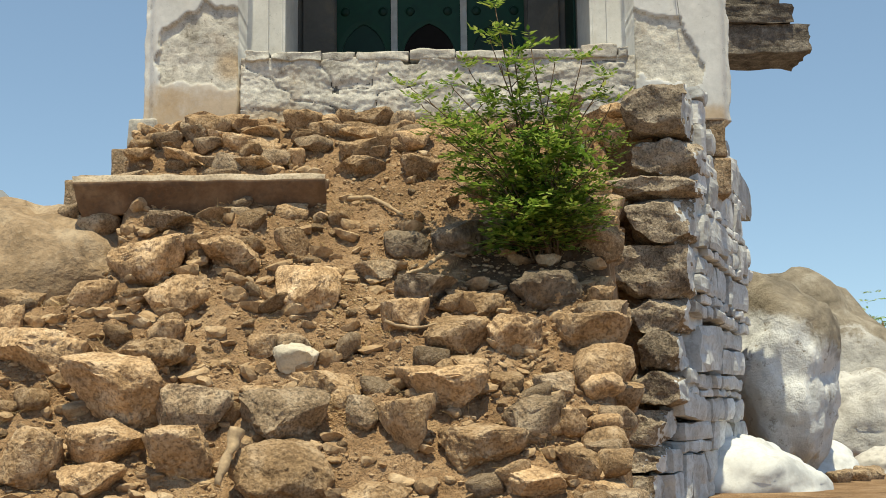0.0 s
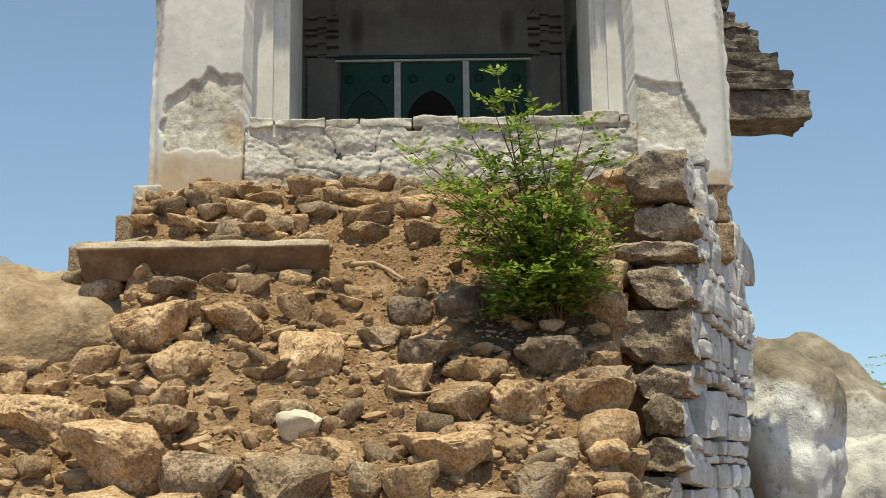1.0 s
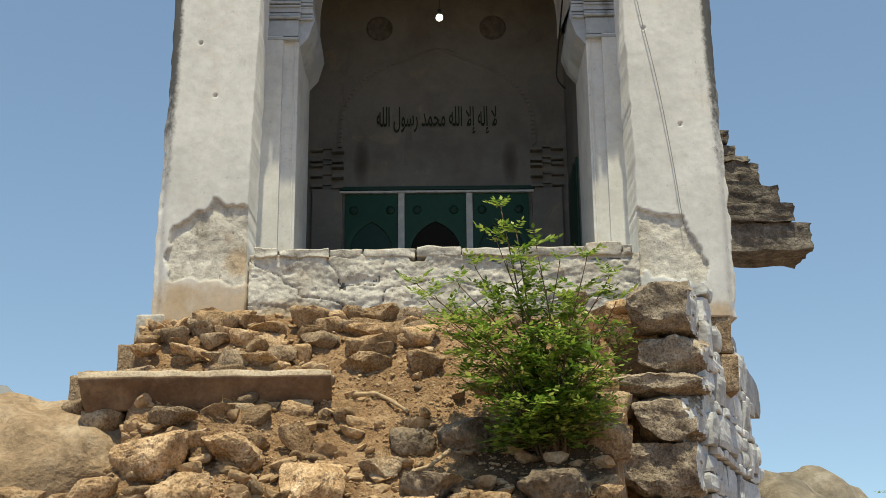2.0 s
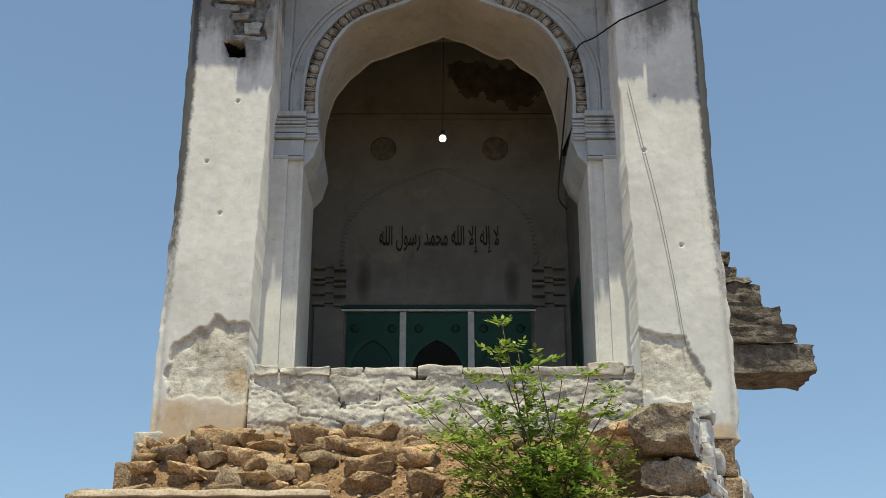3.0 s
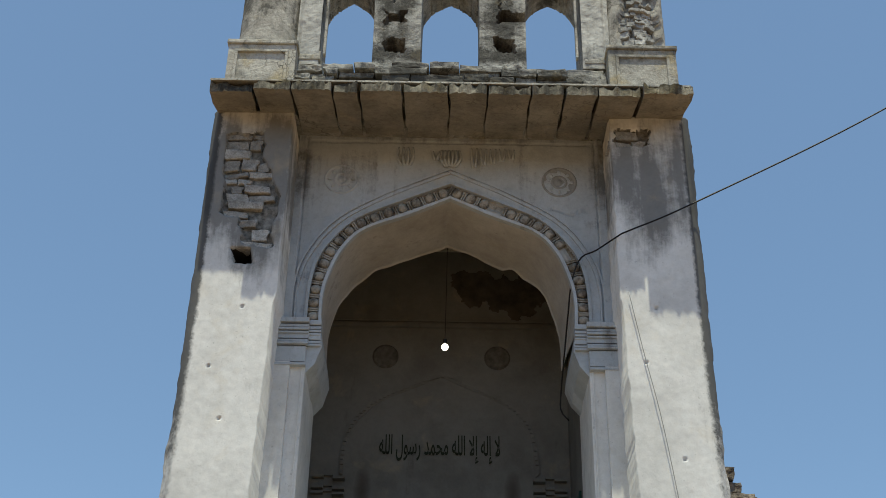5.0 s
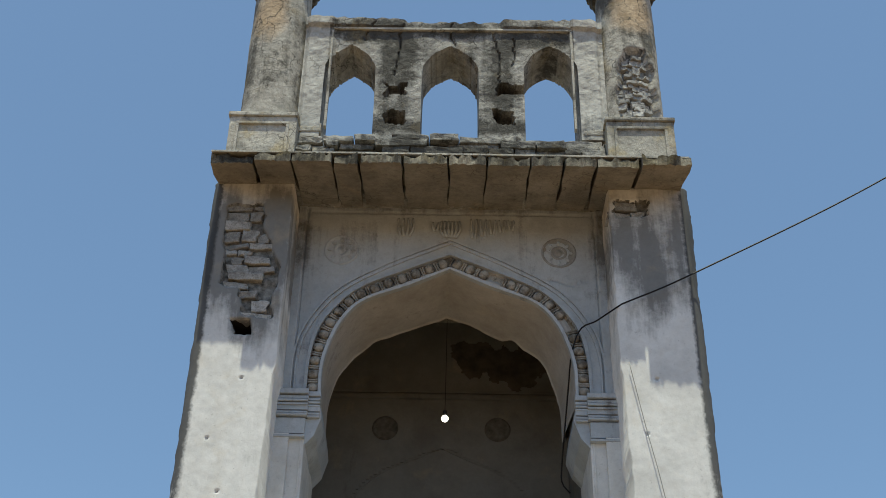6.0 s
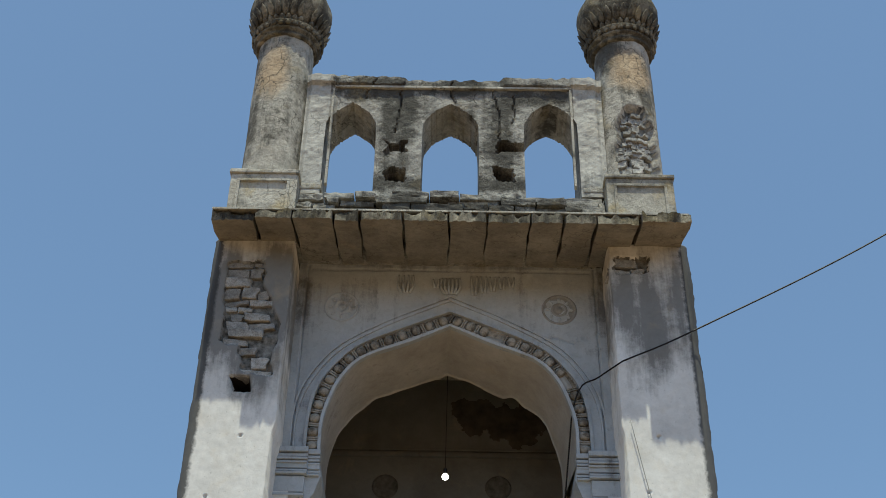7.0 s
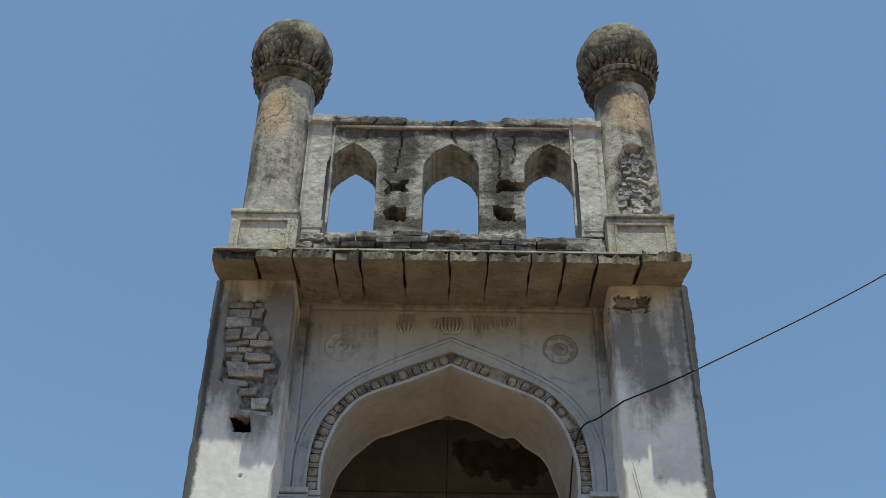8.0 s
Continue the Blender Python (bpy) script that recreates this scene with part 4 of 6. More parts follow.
# green dado: three panels between trims, a niche in the middle one
xs = (-1.10, -0.46, 0.276, 0.95)
part("dado_rail", box(-1.13, 0.98, BACK - 0.08, BACK, 6.035, 6.075, 0.006), DARKGREEN, mosque)
part("dado_rail", box(-1.13, 0.98, BACK - 0.07, BACK, 6.005, 6.03, 0.004), TRIM, mosque)
def green_panel(x0, x1, dark):
    p = part("green_panel", box(x0, x1, BACK - 0.03, BACK + 0.01, 4.36, 6.0), GREEN, mosque, "gloss green painted dado panel")
    c, w = (x0 + x1) / 2, (x1 - x0) * 0.42
    arch = [(w, 4.4), (w, 5.2), (w * 0.95, 5.38), (w * 0.72, 5.53), (w * 0.35, 5.63), (0.0, 5.68)]
    line = [v + Vector((c, 0, 0)) for v in arch_line(arch, 24)]
    out = [v + Vector((c, 0, 0)) for v in arch_line([(x + 0.04, z + 0.04) for x, z in arch], 24)]
    strip("arch_rim", line, out, BACK - 0.055, BACK - 0.06, GREEN, p, back=BACK - 0.02)
    bm = bmesh.new()
    bm.faces.new([bm.verts.new((v.x, BACK - 0.034, v.z)) for v in line])
    ex = bmesh.ops.extrude_face_region(bm, geom=bm.faces[:])
    for v in ex["geom"]:
        if isinstance(v, bmesh.types.BMVert):
            v.co.y += 0.02
    # flat sheet without depth, near-black in the middle panel
    part("niche", bm, HOLLOW_BLACK if dark else DARKGREEN, p, "black arched prayer niche" if dark else "")
    for k in (-1, 1):
        part("boss", lathe([(0.05, 0.0), (0.045, 0.012), (0.02, 0.02)], (0, 0, 0), 16), DARKGREEN, p).matrix_world = Matrix.Translation((c + k * 0.2, BACK - 0.03, 5.82)) @ Matrix.Rotation(radians(90), 4, "X")


for k in range(3):
    green_panel(xs[k] + 0.03, xs[k + 1] - 0.03, k == 1)
for x in xs[1:3]:
    part("dado_trim", box(x - 0.035, x + 0.035, BACK - 0.07, BACK, 4.36, 6.0, 0.006), TRIM, mosque)
part("side_door", box(1.335, 1.37, 12.0, 12.75, 4.36, 6.05, 0.01), DARKGREEN, mosque, "dark green door leaf in side wall")

# painted line of script on the rear wall
def inscription():
    shaped = "\ufefb \ufe87\ufedf\ufeea \ufe87\ufefb \ufe8d\ufedf\ufee0\ufeea \ufee3\ufea4\ufee4\ufeaa \ufead\ufeb3\ufeee\ufedd \ufe8d\ufedf\ufee0\ufeea"
    c = bpy.data.curves.new("inscription", "FONT")
    c.body, c.size, c.extrude, c.offset = shaped[::-1], 0.3, 0.002, 0.003
    ob = new("inscription", c)
    bpy.context.view_layer.update()
    me = bpy.data.meshes.new_from_object(ob)
    bpy.data.objects.remove(ob)
    co = np.array([v.co for v in me.vertices])
    low, high = co.min(0), co.max(0)
    size = (1.33 / (high[0] - low[0]), 0.33 / (high[1] - low[1]))
    for v in me.vertices:
        v.co = ((v.co.x - low[0]) * size[0] - 0.735, BACK - 0.012 - v.co.z, (v.co.y - low[1]) * size[1] + 6.70)
    me.materials.clear()
    me.materials.append(BLACK)
    ob = new("inscription", me)
    ob.parent = mosque
    tagged(ob, "dark painted Arabic calligraphy in one line", kind="stuff")


inscription()

# ---- eave: sloping stone slabs ----
def eave():
    cuts = (-2.335, -1.91, -1.525, -1.147, -0.888, -0.467, -0.023, 0.338, 0.752, 1.075, 1.395, 1.802, 2.30)
    whole = part("eave_bed", box(-2.30, 2.30, 9.98, 10.75, 9.40, 9.50, 0.01), EAVE, mosque, "broken projecting stone eave")
    # sheet added above the slabs to keep sun from passing their gaps
    bed = box(-2.31, 2.28, 0.0, 1.10, 0.0, 0.02)
    for v in bed.verts:
        v.co = (v.co.x, 9.475 + v.co.y, 9.165 + v.co.y * 0.25 + v.co.z)
    part("mortar_bed", bed, LICHEN, whole)
    rng = random.Random(5)
    for k, (a, b) in enumerate(zip(cuts, cuts[1:])):
        gap = rng.uniform(0.005, 0.019)
        bm = bmesh.new()
        y0 = 9.45 + rng.uniform(-0.012, 0.02) + {0: 0.05, 1: -0.02, 11: -0.05}.get(k, 0.0)
        lift = rng.uniform(-0.008, 0.010)
        n, m = 26, 8
        def under(y):
            return 9.034 + (y - 9.45) * 0.25
        tops, lows = [], []
        for j in range(m + 1):
            y = y0 + (10.62 - y0) * j / m
            row_t, row_l = [], []
            for i in range(n + 1):
                u = i / n
                rag = 0.014 * float(fbm(y * 6, k * 3.3 + (1 if u > 0.5 else 0), 2.0))
                x = a + gap + rag + (b - a - 2 * gap) * u
                fringe = 0.02 * float(fbm(x * 19, 2.0)) if j == 0 else 0.0
                row_l.append(bm.verts.new((x, y + (0.012 * float(fbm(x * 40, 17.0)) if j == 0 else 0.0), under(y) + lift + 0.006 * float(fbm(x * 5, y * 5)))))
                row_t.append(bm.verts.new((x, y + fringe * 1.3 + (0.01 if j == 0 else 0), under(y) + 0.105 + lift + 0.03 * float(fbm(x * 17, y * 7, 4.0)))))
            tops.append(row_t), lows.append(row_l)
        for g, flip in ((tops, False), (lows, True)):
            for j in range(m):
                for i in range(n):
                    bm.faces.new((g[j][i], g[j][i + 1], g[j + 1][i + 1], g[j + 1][i]))
        for i in range(n):
            bm.faces.new((lows[0][i], lows[0][i + 1], tops[0][i + 1], tops[0][i]))
            bm.faces.new((lows[m][i], lows[m][i + 1], tops[m][i + 1], tops[m][i]))
        for j in range(m):
            bm.faces.new((lows[j][0], lows[j + 1][0], tops[j + 1][0], tops[j][0]))
            bm.faces.new((lows[j][n], lows[j + 1][n], tops[j + 1][n], tops[j][n]))
        ob = part("slab", bm, EAVE, whole)
        ob.data.materials.append(DOMED)
        for f in ob.data.polygons:
            if f.normal.y < -0.6:
                f.material_index = 1


eave()

# ---- parapet with three pointed openings ----
def parapet():
    y0, y1 = 10.10, 10.63
    openings = [(-1.375, -0.83, 11.19, 10.80), (-0.33, 0.277, 11.18, 10.80), (0.765, 1.34, 11.19, 10.82)]
    z0, z1 = 9.90, 11.53
    polys = []
    for a, b, tip, spring in openings:
        c, w = (a + b) / 2, (b - a) / 2
        half = [(w, 9.80), (w, spring - 0.05), (w * 0.93, spring + 0.10), (w * 0.66, spring + 0.24), (w * 0.3, spring + 0.325), (0.0, tip)]
        polys.append([(v.x + c, v.z) for v in arch_line(half, 22)])
    # a skin of small cells outside the openings, front and back, joined along every open edge
    res = 0.0165
    nx, nz = int(3.25 / res), int((z1 - 9.86) / res)
    gx, gz = np.linspace(-1.62, 1.63, nx + 1), np.linspace(9.86, z1, nz + 1)
    xx, zz = np.meshgrid(gx, gz)
    top = 0.014 * fbm(gx * 2.2, 3.0) + 0.014 * fbm(gx * 14, 5.0)
    zz = zz + top[None, :] * step(11.3, z1, zz)
    # pull lattice points close to an opening onto its line
    px, pz = xx.copy(), zz.copy()
    for p in polys:
        near = np.abs(inside(p, xx, zz)) < res * 0.62
        best, bx_, bz_ = np.full(xx.shape, 1e9), xx.copy(), zz.copy()
        for (ax, az), (ex, ez) in zip(p, p[1:]):
            dx, dz = ex - ax, ez - az
            t = np.clip(((xx - ax) * dx + (zz - az) * dz) / (dx * dx + dz * dz + 1e-12), 0, 1)
            qx, qz = ax + t * dx, az + t * dz
            d = np.hypot(xx - qx, zz - qz)
            hit = d < best
            best, bx_, bz_ = np.where(hit, d, best), np.where(hit, qx, bx_), np.where(hit, qz, bz_)
        px, pz = np.where(near, bx_, px), np.where(near, bz_, pz)
    cx = (xx[:-1, :-1] + xx[1:, 1:]) / 2
    cz = (zz[:-1, :-1] + zz[1:, 1:]) / 2
    keep = np.max([inside(p, cx, cz) for p in polys], axis=0) < 0
    def pocket(x, z):   # broken hollows in the posts
        out = 0.0
        for hx, hz, w, h in ((-0.60, 10.53, 0.10, 0.055), (-0.60, 10.17, 0.085, 0.075), (0.63, 10.56, 0.125, 0.05), (0.55, 10.17, 0.085, 0.07)):
            out = out + 0.30 * step(0.015, -0.01, np.maximum(np.abs(x - hx) - w, np.abs(z - hz) - h) + 0.035 * fbm(x * 11, z * 11, 3.0))
        return out
    yf = y0 + 0.012 * fbm(px * 2, pz * 2, 2.0, 3) + 0.005 * fbm(px * 16, pz * 16, 6.0) + pocket(px, pz)
    side_bits = np.minimum(np.abs(px + 1.45), np.abs(px - 1.43))
    yf = yf - 0.03 * step(0.16, 0.12, side_bits) - 0.05 * step(11.40, 11.43, pz) * step(0.5, 0.56, np.abs(px)) 
    for cx_, z_a, z_b, lean in ((-0.62, 10.75, 11.45, 0.10), (0.0, 11.20, 11.5, 0.0), (0.50, 10.65, 11.4, -0.06), (-0.95, 11.25, 11.5, 0.3), (0.62, 10.9, 11.3, 0.15)):
        line = np.abs(px - cx_ - lean * (pz - z_a) - 0.03 * fbm(pz * 6, cx_, 2.0))
        yf = yf + 0.03 * step(0.012, 0.004, line) * step(z_a - 0.02, z_a, pz) * step(z_b + 0.02, z_b, pz)
    n = xx.size
    front = np.stack([px, yf, pz], -1).reshape(-1, 3)
    rear = np.stack([px, np.full(px.shape, y1), pz], -1).reshape(-1, 3)
    idx = np.arange(n).reshape(xx.shape)
    faces = []
    edges = {}
    kind = np.where(np.abs(cx + 0.02) > 1.33, 1, 0)
    mark = []
    for j, i in zip(*np.nonzero(keep)):
        mark += [int(kind[j, i]), 0]
        q = (int(idx[j, i]), int(idx[j, i + 1]), int(idx[j + 1, i + 1]), int(idx[j + 1, i]))
        faces.append(q)
        faces.append(tuple(v + n for v in q[::-1]))
        for a, b in zip(q, q[1:] + q[:1]):
            if (b, a) in edges:
                del edges[(b, a)]
            else:
                edges[(a, b)] = True
    for a, b in edges:
        faces.append((b, a, a + n, b + n))
        mark.append(0)
    raw("parapet", np.concatenate([front, rear]), faces, PARAPET, mosque, "blackened lichen-stained parapet with three pointed openings", False, mark, (LIME_OLD_PALE,))
    for a, b, c, d in ((-1.34, 1.30, 11.385, 11.415), (-1.335, -1.31, 10.0, 11.38), (1.275, 1.30, 10.0, 11.38)):
        part("parapet_moulding", box(a, b, 10.065, 10.13, c, d, 0.006, 0.006, 2), LICHEN, mosque)
    # ledge under it, in pieces
    rng = random.Random(8)
    for z0, z1 in ((9.30, 9.50), (9.50, 9.60), (9.60, 9.68), (9.68, 9.76), (9.76, 9.84)):
        x = -1.60 - rng.uniform(0, 0.2)
        while x < 1.56:
            w = rng.uniform(0.12, 0.55)
            part("ledge_stone", box(max(x, -1.62), min(x + w, 1.58) - 0.012, 9.97 + rng.uniform(0, 0.11), 10.7, z0, z1 - 0.006 + rng.uniform(-0.016, 0.010), 0.006, 0.015, 4), PARAPET, mosque)
            x += w


parapet()
part("roof", box(-2.3, 2.3, 10.3, 13.4, 9.4, 9.62), LICHEN, mosque)
for z, y in ((10.02, 10.06), (10.09, 10.09)):
    part("parapet_base", box(-1.62, -1.36, y, 10.6, z - 0.10, z - 0.035, 0.008), LICHEN, mosque)
    part("parapet_base", box(1.36, 1.58, y, 10.6, z - 0.10, z - 0.035, 0.008), LICHEN, mosque)


# ---- minarets ----
def minaret(cx, cy, seed, hollow):
    ped = part("pedestal", box(cx - 0.345, cx + 0.345, 9.90, 10.62, 9.38, 9.97, 0.012, 0.006), LICHEN, mosque, "square panelled pedestal")
    part("cap", box(cx - 0.36, cx + 0.36, 9.88, 10.64, 9.975, 10.02, 0.010, 0.006), LICHEN, ped)
    for a, b, c, d in ((-0.27, 0.27, 9.86, 9.89), (-0.27, -0.24, 9.50, 9.86), (0.24, 0.27, 9.50, 9.86)):
        part("panel_frame", box(cx + a, cx + b, 9.875, 9.91, c, d, 0.006), LICHEN, ped)
    def skin(a, z):
        x, y = math.cos(a), math.sin(a)
        d = 0.010 * float(fbm(x * 2 + seed, y * 2, z * 1.6, 4)) + 0.004 * float(fbm(x * 9, y * 9, z * 9 + seed, 2))
        if hollow:
            front = abs((a - 1.5 * math.pi - 0.12 + math.pi) % (2 * math.pi) - math.pi)
            s = 0.80 * math.sqrt(max(0, 1 - (z / 1.05) ** 3)) - front + 0.10 * float(fbm(a * 4, z * 5, seed))
            if s > 0 and z < 1.05:
                d -= 0.085 + 0.02 * float(fbm(a * 9, z * 14, 3.0))
        return d
    shaft = [(0.325 - 0.012 * k / 60, 2.10 * k / 60) for k in range(61)]
    tower = part("minaret", lathe(shaft, (cx, cy, 10.0), 72, skin), SHAFT, mosque, "round minaret shaft with flaking stained plaster" + (" and a bared brick hollow" if hollow else ""), True)
    tower.data.materials.append(MORTAR)
    for f in tower.data.polygons:
        if math.hypot(f.center.x - cx, f.center.y - cy) < 0.272:
            f.material_index = 1
    rings = [(0.31, 2.06), (0.345, 2.07), (0.36, 2.09), (0.345, 2.11), (0.345, 2.13), (0.375, 2.145), (0.39, 2.165), (0.375, 2.185), (0.37, 2.20), (0.40, 2.215), (0.42, 2.24), (0.40, 2.265), (0.36, 2.27)]
    part("collar", lathe(rings, (cx, cy, 10.0), 48, lambda a, z: 0.006 * float(fbm(a * 6, z * 9, seed))), DOMED, tower, "", True)
    ball = [(0.33, 2.22)]
    for k in range(1, 26):
        a = math.pi * (0.20 + 0.80 * k / 25)
        ball.append((max(0.004, 0.475 * math.sin(a) ** 0.92), 2.665 - 0.47 * math.cos(a) * (1.0 if a < math.pi / 2 else 1.03)))
    part("dome", lathe(ball, (cx, cy, 10.0), 56, lambda a, z: 0.012 * float(fbm(math.cos(a) * 3 + seed, math.sin(a) * 3, z * 4, 4)) * (1 if z < 3.0 else 0.2)), DOMED, tower, "grey lichened bulbous dome", True)
    # lotus petals round the foot of the dome
    for row, (r, z, n, w, h) in enumerate(((0.388, 2.305, 34, 0.034, 0.08), (0.432, 2.425, 30, 0.040, 0.20), (0.398, 2.205, 30, 0.034, 0.07))):
        bm = bmesh.new()
        bmesh.ops.create_uvsphere(bm, u_segments=8, v_segments=6, radius=1.0)
        for v in bm.verts:   # pointed tip
            v.co.x, v.co.y = v.co.x * (1 - 0.35 * v.co.z), v.co.y * (1 - 0.45 * max(0, v.co.z))
        bmesh.ops.scale(bm, verts=bm.verts, vec=(0.018, w, h / 2))
        me = bpy.data.meshes.new("petal")
        bm.to_mesh(me)
        bm.free()
        me.materials.append(DOMED)
        me.polygons.foreach_set("use_smooth", [True] * len(me.polygons))
        rng = random.Random(seed + row)
        for k in range(n):
            if rng.random() < 0.06:
                continue
            a = 2 * math.pi * (k + 0.5 * row) / n
            ob = new("petal", me)
            ob.matrix_world = Matrix.Translation((cx + r * math.cos(a), cy + r * math.sin(a), 10.0 + z)) @ Matrix.Rotation(a, 4, "Z") @ Matrix.Rotation((0.75, 0.52, 0.3)[row], 4, "Y")
            ob.parent = tower
    if hollow:
        rng = random.Random(3)
        z = 10.06
        while z < 11.0:
            h = rng.uniform(0.04, 0.085)
            a = -0.75 + rng.uniform(0, 0.1)
            while a < 0.80:
                w = rng.uniform(0.14, 0.46)
                aa = a + w / 2
                if 0.80 * math.sqrt(max(0, 1 - ((z - 9.95) / 1.05) ** 3)) - abs(aa - 0.12) > 0.06 and rng.random() < 0.85:
                    bm = box(-w * 0.15, w * 0.15 - 0.006, -0.03, 0.05, 0, h - 0.006, 0.006, 0.014, 2)
                    ob = part("brick", bm, BRICK, tower)
                    rr = 0.235 + rng.uniform(-0.03, 0.03)
                    ang = 1.5 * math.pi + aa
                    ob.matrix_world = Matrix.Translation((cx + rr * math.cos(ang), cy + rr * math.sin(ang), z)) @ Matrix.Rotation(aa, 4, "Z") @ Matrix.Rotation(rng.gauss(0, 0.12), 4, "Y")
                a += w
            z += h


minaret(-1.93, 10.27, 2.0, False)
minaret(1.92, 10.27, 7.0, True)

# ---- plinth: retaining wall with a broken rubble corner ----
def plan_front(z):
    return float(np.interp(z, [0.3, 1.28, 2.0, 2.9, 3.6, 4.1], [1.46, 1.56, 1.70, 1.83, 1.84, 1.86]))


def plan_rear(z):
    return float(np.interp(z, [0.3, 1.3, 2.2, 2.8, 3.6, 4.15], [2.44, 2.52, 2.66, 2.70, 2.66, 2.48]))


plinth = thing("retaining_wall", "rubble masonry plinth with whitewashed side and broken bare corner", "wall", "structure")
bm = bmesh.new()
levels = [0.2, 1.28, 2.0, 2.9, 3.6, 3.93]
rings = []
for z in levels:
    f, r = plan_front(z) - 0.16, plan_rear(z) - 0.16
    plan = [(-2.33, 10.02), (1.10, 10.0), (1.25, 9.62), (f - 0.05, 9.45), (r, 11.25), (2.33, 11.4), (2.33, 13.38), (-2.33, 13.38)]
    rings.append([bm.verts.new((x, y, z)) for x, y in plan])
for a, b in zip(rings, rings[1:]):
    for k in range(len(a)):
        bm.faces.new((a[k], a[(k + 1) % len(a)], b[(k + 1) % len(a)], b[k]))
bm.faces.new(rings[0][::-1]); bm.faces.new(rings[-1])
part("core", bm, SOIL, plinth)


def quoin(x0, x1, z0, z1, seed, back=0.45):
    rng = random.Random(seed)
    y0 = 9.30 + rng.uniform(-0.07, 0.05)
    bm = box(0, 1, 0, 1, 0, 1, 0.0, 0.0, 15)
    cuts = [(Vector((rng.choice((-1, 1)) * rng.uniform(0.2, 1), rng.uniform(-1, 0.4), rng.choice((-1, 1)) * rng.uniform(0.2, 1))).normalized(), rng.uniform(0.52, 0.66)) for _ in range(9)]
    for v in bm.verts:
        c = v.co - Vector((0.5, 0.5, 0.5))
        for nrm, d in cuts:   # spalled corners and arrises
            over = c.dot(nrm) - d
            if over > 0:
                c -= nrm * over
        u, d, w = c + Vector((0.5, 0.5, 0.5))
        p = Vector((x0 + u * (x1 - x0) + d * back * 0.43, y0 + d * back, z0 + w * (z1 - z0)))
        q = p * 5.0 + Vector((seed * 3.1, 0, 0))
        for k, size in ((1.0, 0.034), (3.1, 0.016), (8.0, 0.010)):
            p += Vector((noise.noise(q * k), noise.noise(q * k + Vector((5, 1, 7))), noise.noise(q * k + Vector((2, 9, 4))))) * size
        v.co = p
    ob = part("stone", bm, QUOINSTONE, plinth, "large bare granite corner stone", True)
    ob.data.materials.append(WHITESTONE)
    ob.data.set_sharp_from_angle(angle=radians(30))
    limit = 0.74 if z1 < 3.3 else 0.85
    for p in ob.data.polygons:
        n = p.normal
        if n.x - n.y * 0.25 > limit and abs(n.z) < 0.6:
            p.material_index = 1


QUOINS = [(1.36, 1.83, 3.66, 4.04), (1.45, 1.94, 3.34, 3.65), (1.17, 1.89, 3.18, 3.33), (1.38, 1.86, 2.82, 3.17), (1.27, 1.84, 2.42, 2.81),
          (1.35, 1.79, 2.17, 2.41), (1.43, 1.73, 1.89, 2.16), (1.30, 1.73, 1.63, 1.85), (1.21, 1.63, 1.34, 1.58), (1.20, 1.58, 1.13, 1.33), (1.13, 1.53, 0.85, 1.10)]
for k, q in enumerate(QUOINS):
    quoin(*q, k + 1, 0.62 if k % 2 else 0.34)


def side_stones():
    rng = random.Random(21)
    z, row = 0.55, 0
    while z < 3.98:
        h = rng.uniform(0.18, 0.40) if rng.random() < 0.75 else rng.uniform(0.06, 0.12)
        f, r = plan_front(z + h / 2), plan_rear(z + h / 2)
        along = Vector((r - f, 2.1, 0))
        length = along.length
        along.normalize()
        out = Vector((along.y, -along.x, 0))
        s = (0.20 if row % 2 else 0.42) + rng.uniform(0, 0.1)
        if z > 3.3:
            s = 0.35
        while s < length - 0.03:
            w = rng.uniform(0.14, 0.45) if rng.random() < 0.85 else rng.uniform(0.6, 1.0)
            cut = rng.uniform(0.35, 0.65)
            pieces = ((0.0, cut), (cut, 1.0)) if h > 0.2 and rng.random() < 0.35 else ((0.0, 1.0),)
            for low, high in pieces:
                hh = h * (high - low)
                zz = z + h * low + 0.10 * float(vnoise(s * 1.3, z * 0.7, 3.0))
                c = Vector((f, 9.3, zz)) + along * (s + w / 2) + out * (rng.uniform(-0.022, 0.016) + 0.02 * float(vnoise(s * 1.1, z * 1.3, 9.0)))
                bm = box(-w / 2 + 0.006, w / 2 - 0.006, -0.10, 0.12, 0.006, hh - 0.006, 0.0, 0.0, 4)
                sd = rng.random() * 90
                tip, skew = rng.uniform(-0.5, 0.5), rng.uniform(-0.18, 0.18)
                for v in bm.verts:
                    q = v.co * 7 + Vector((sd, 0, 0))
                    edge_x, edge_z = abs(v.co.x) / (w / 2), abs(v.co.z - hh / 2) / (hh / 2)
                    if v.co.y < 0:
                        v.co.y += 0.03 * max(0, edge_x - 0.6) + 0.03 * max(0, edge_z - 0.6)
                    v.co.x = v.co.x * (1 - 0.08 * max(0, edge_z - 0.5)) + skew * (v.co.z - hh / 2)
                    v.co.z += tip * v.co.x * 0.14
                    v.co += Vector((noise.noise(q), noise.noise(q + Vector((3, 3, 3))), noise.noise(q + Vector((8, 1, 2))))) * 0.026
                ob = part("stone", bm, WHITESTONE, plinth)
                ob.matrix_world = Matrix.Translation(c) @ Matrix.Rotation(math.atan2(along.y, along.x), 4, "Z") @ Matrix.Rotation(rng.uniform(-0.05, 0.05), 4, "X")
            s += w
        z += h
        row += 1


side_stones()

# footing stones under the piers
def footing(x0, x1, y0, y1, z0, z1, material, label, seed):
    part("footing_stone", box(x0, x1, y0, y1, z0, z1, 0.02, 0.02, 3), material, plinth, label, True)


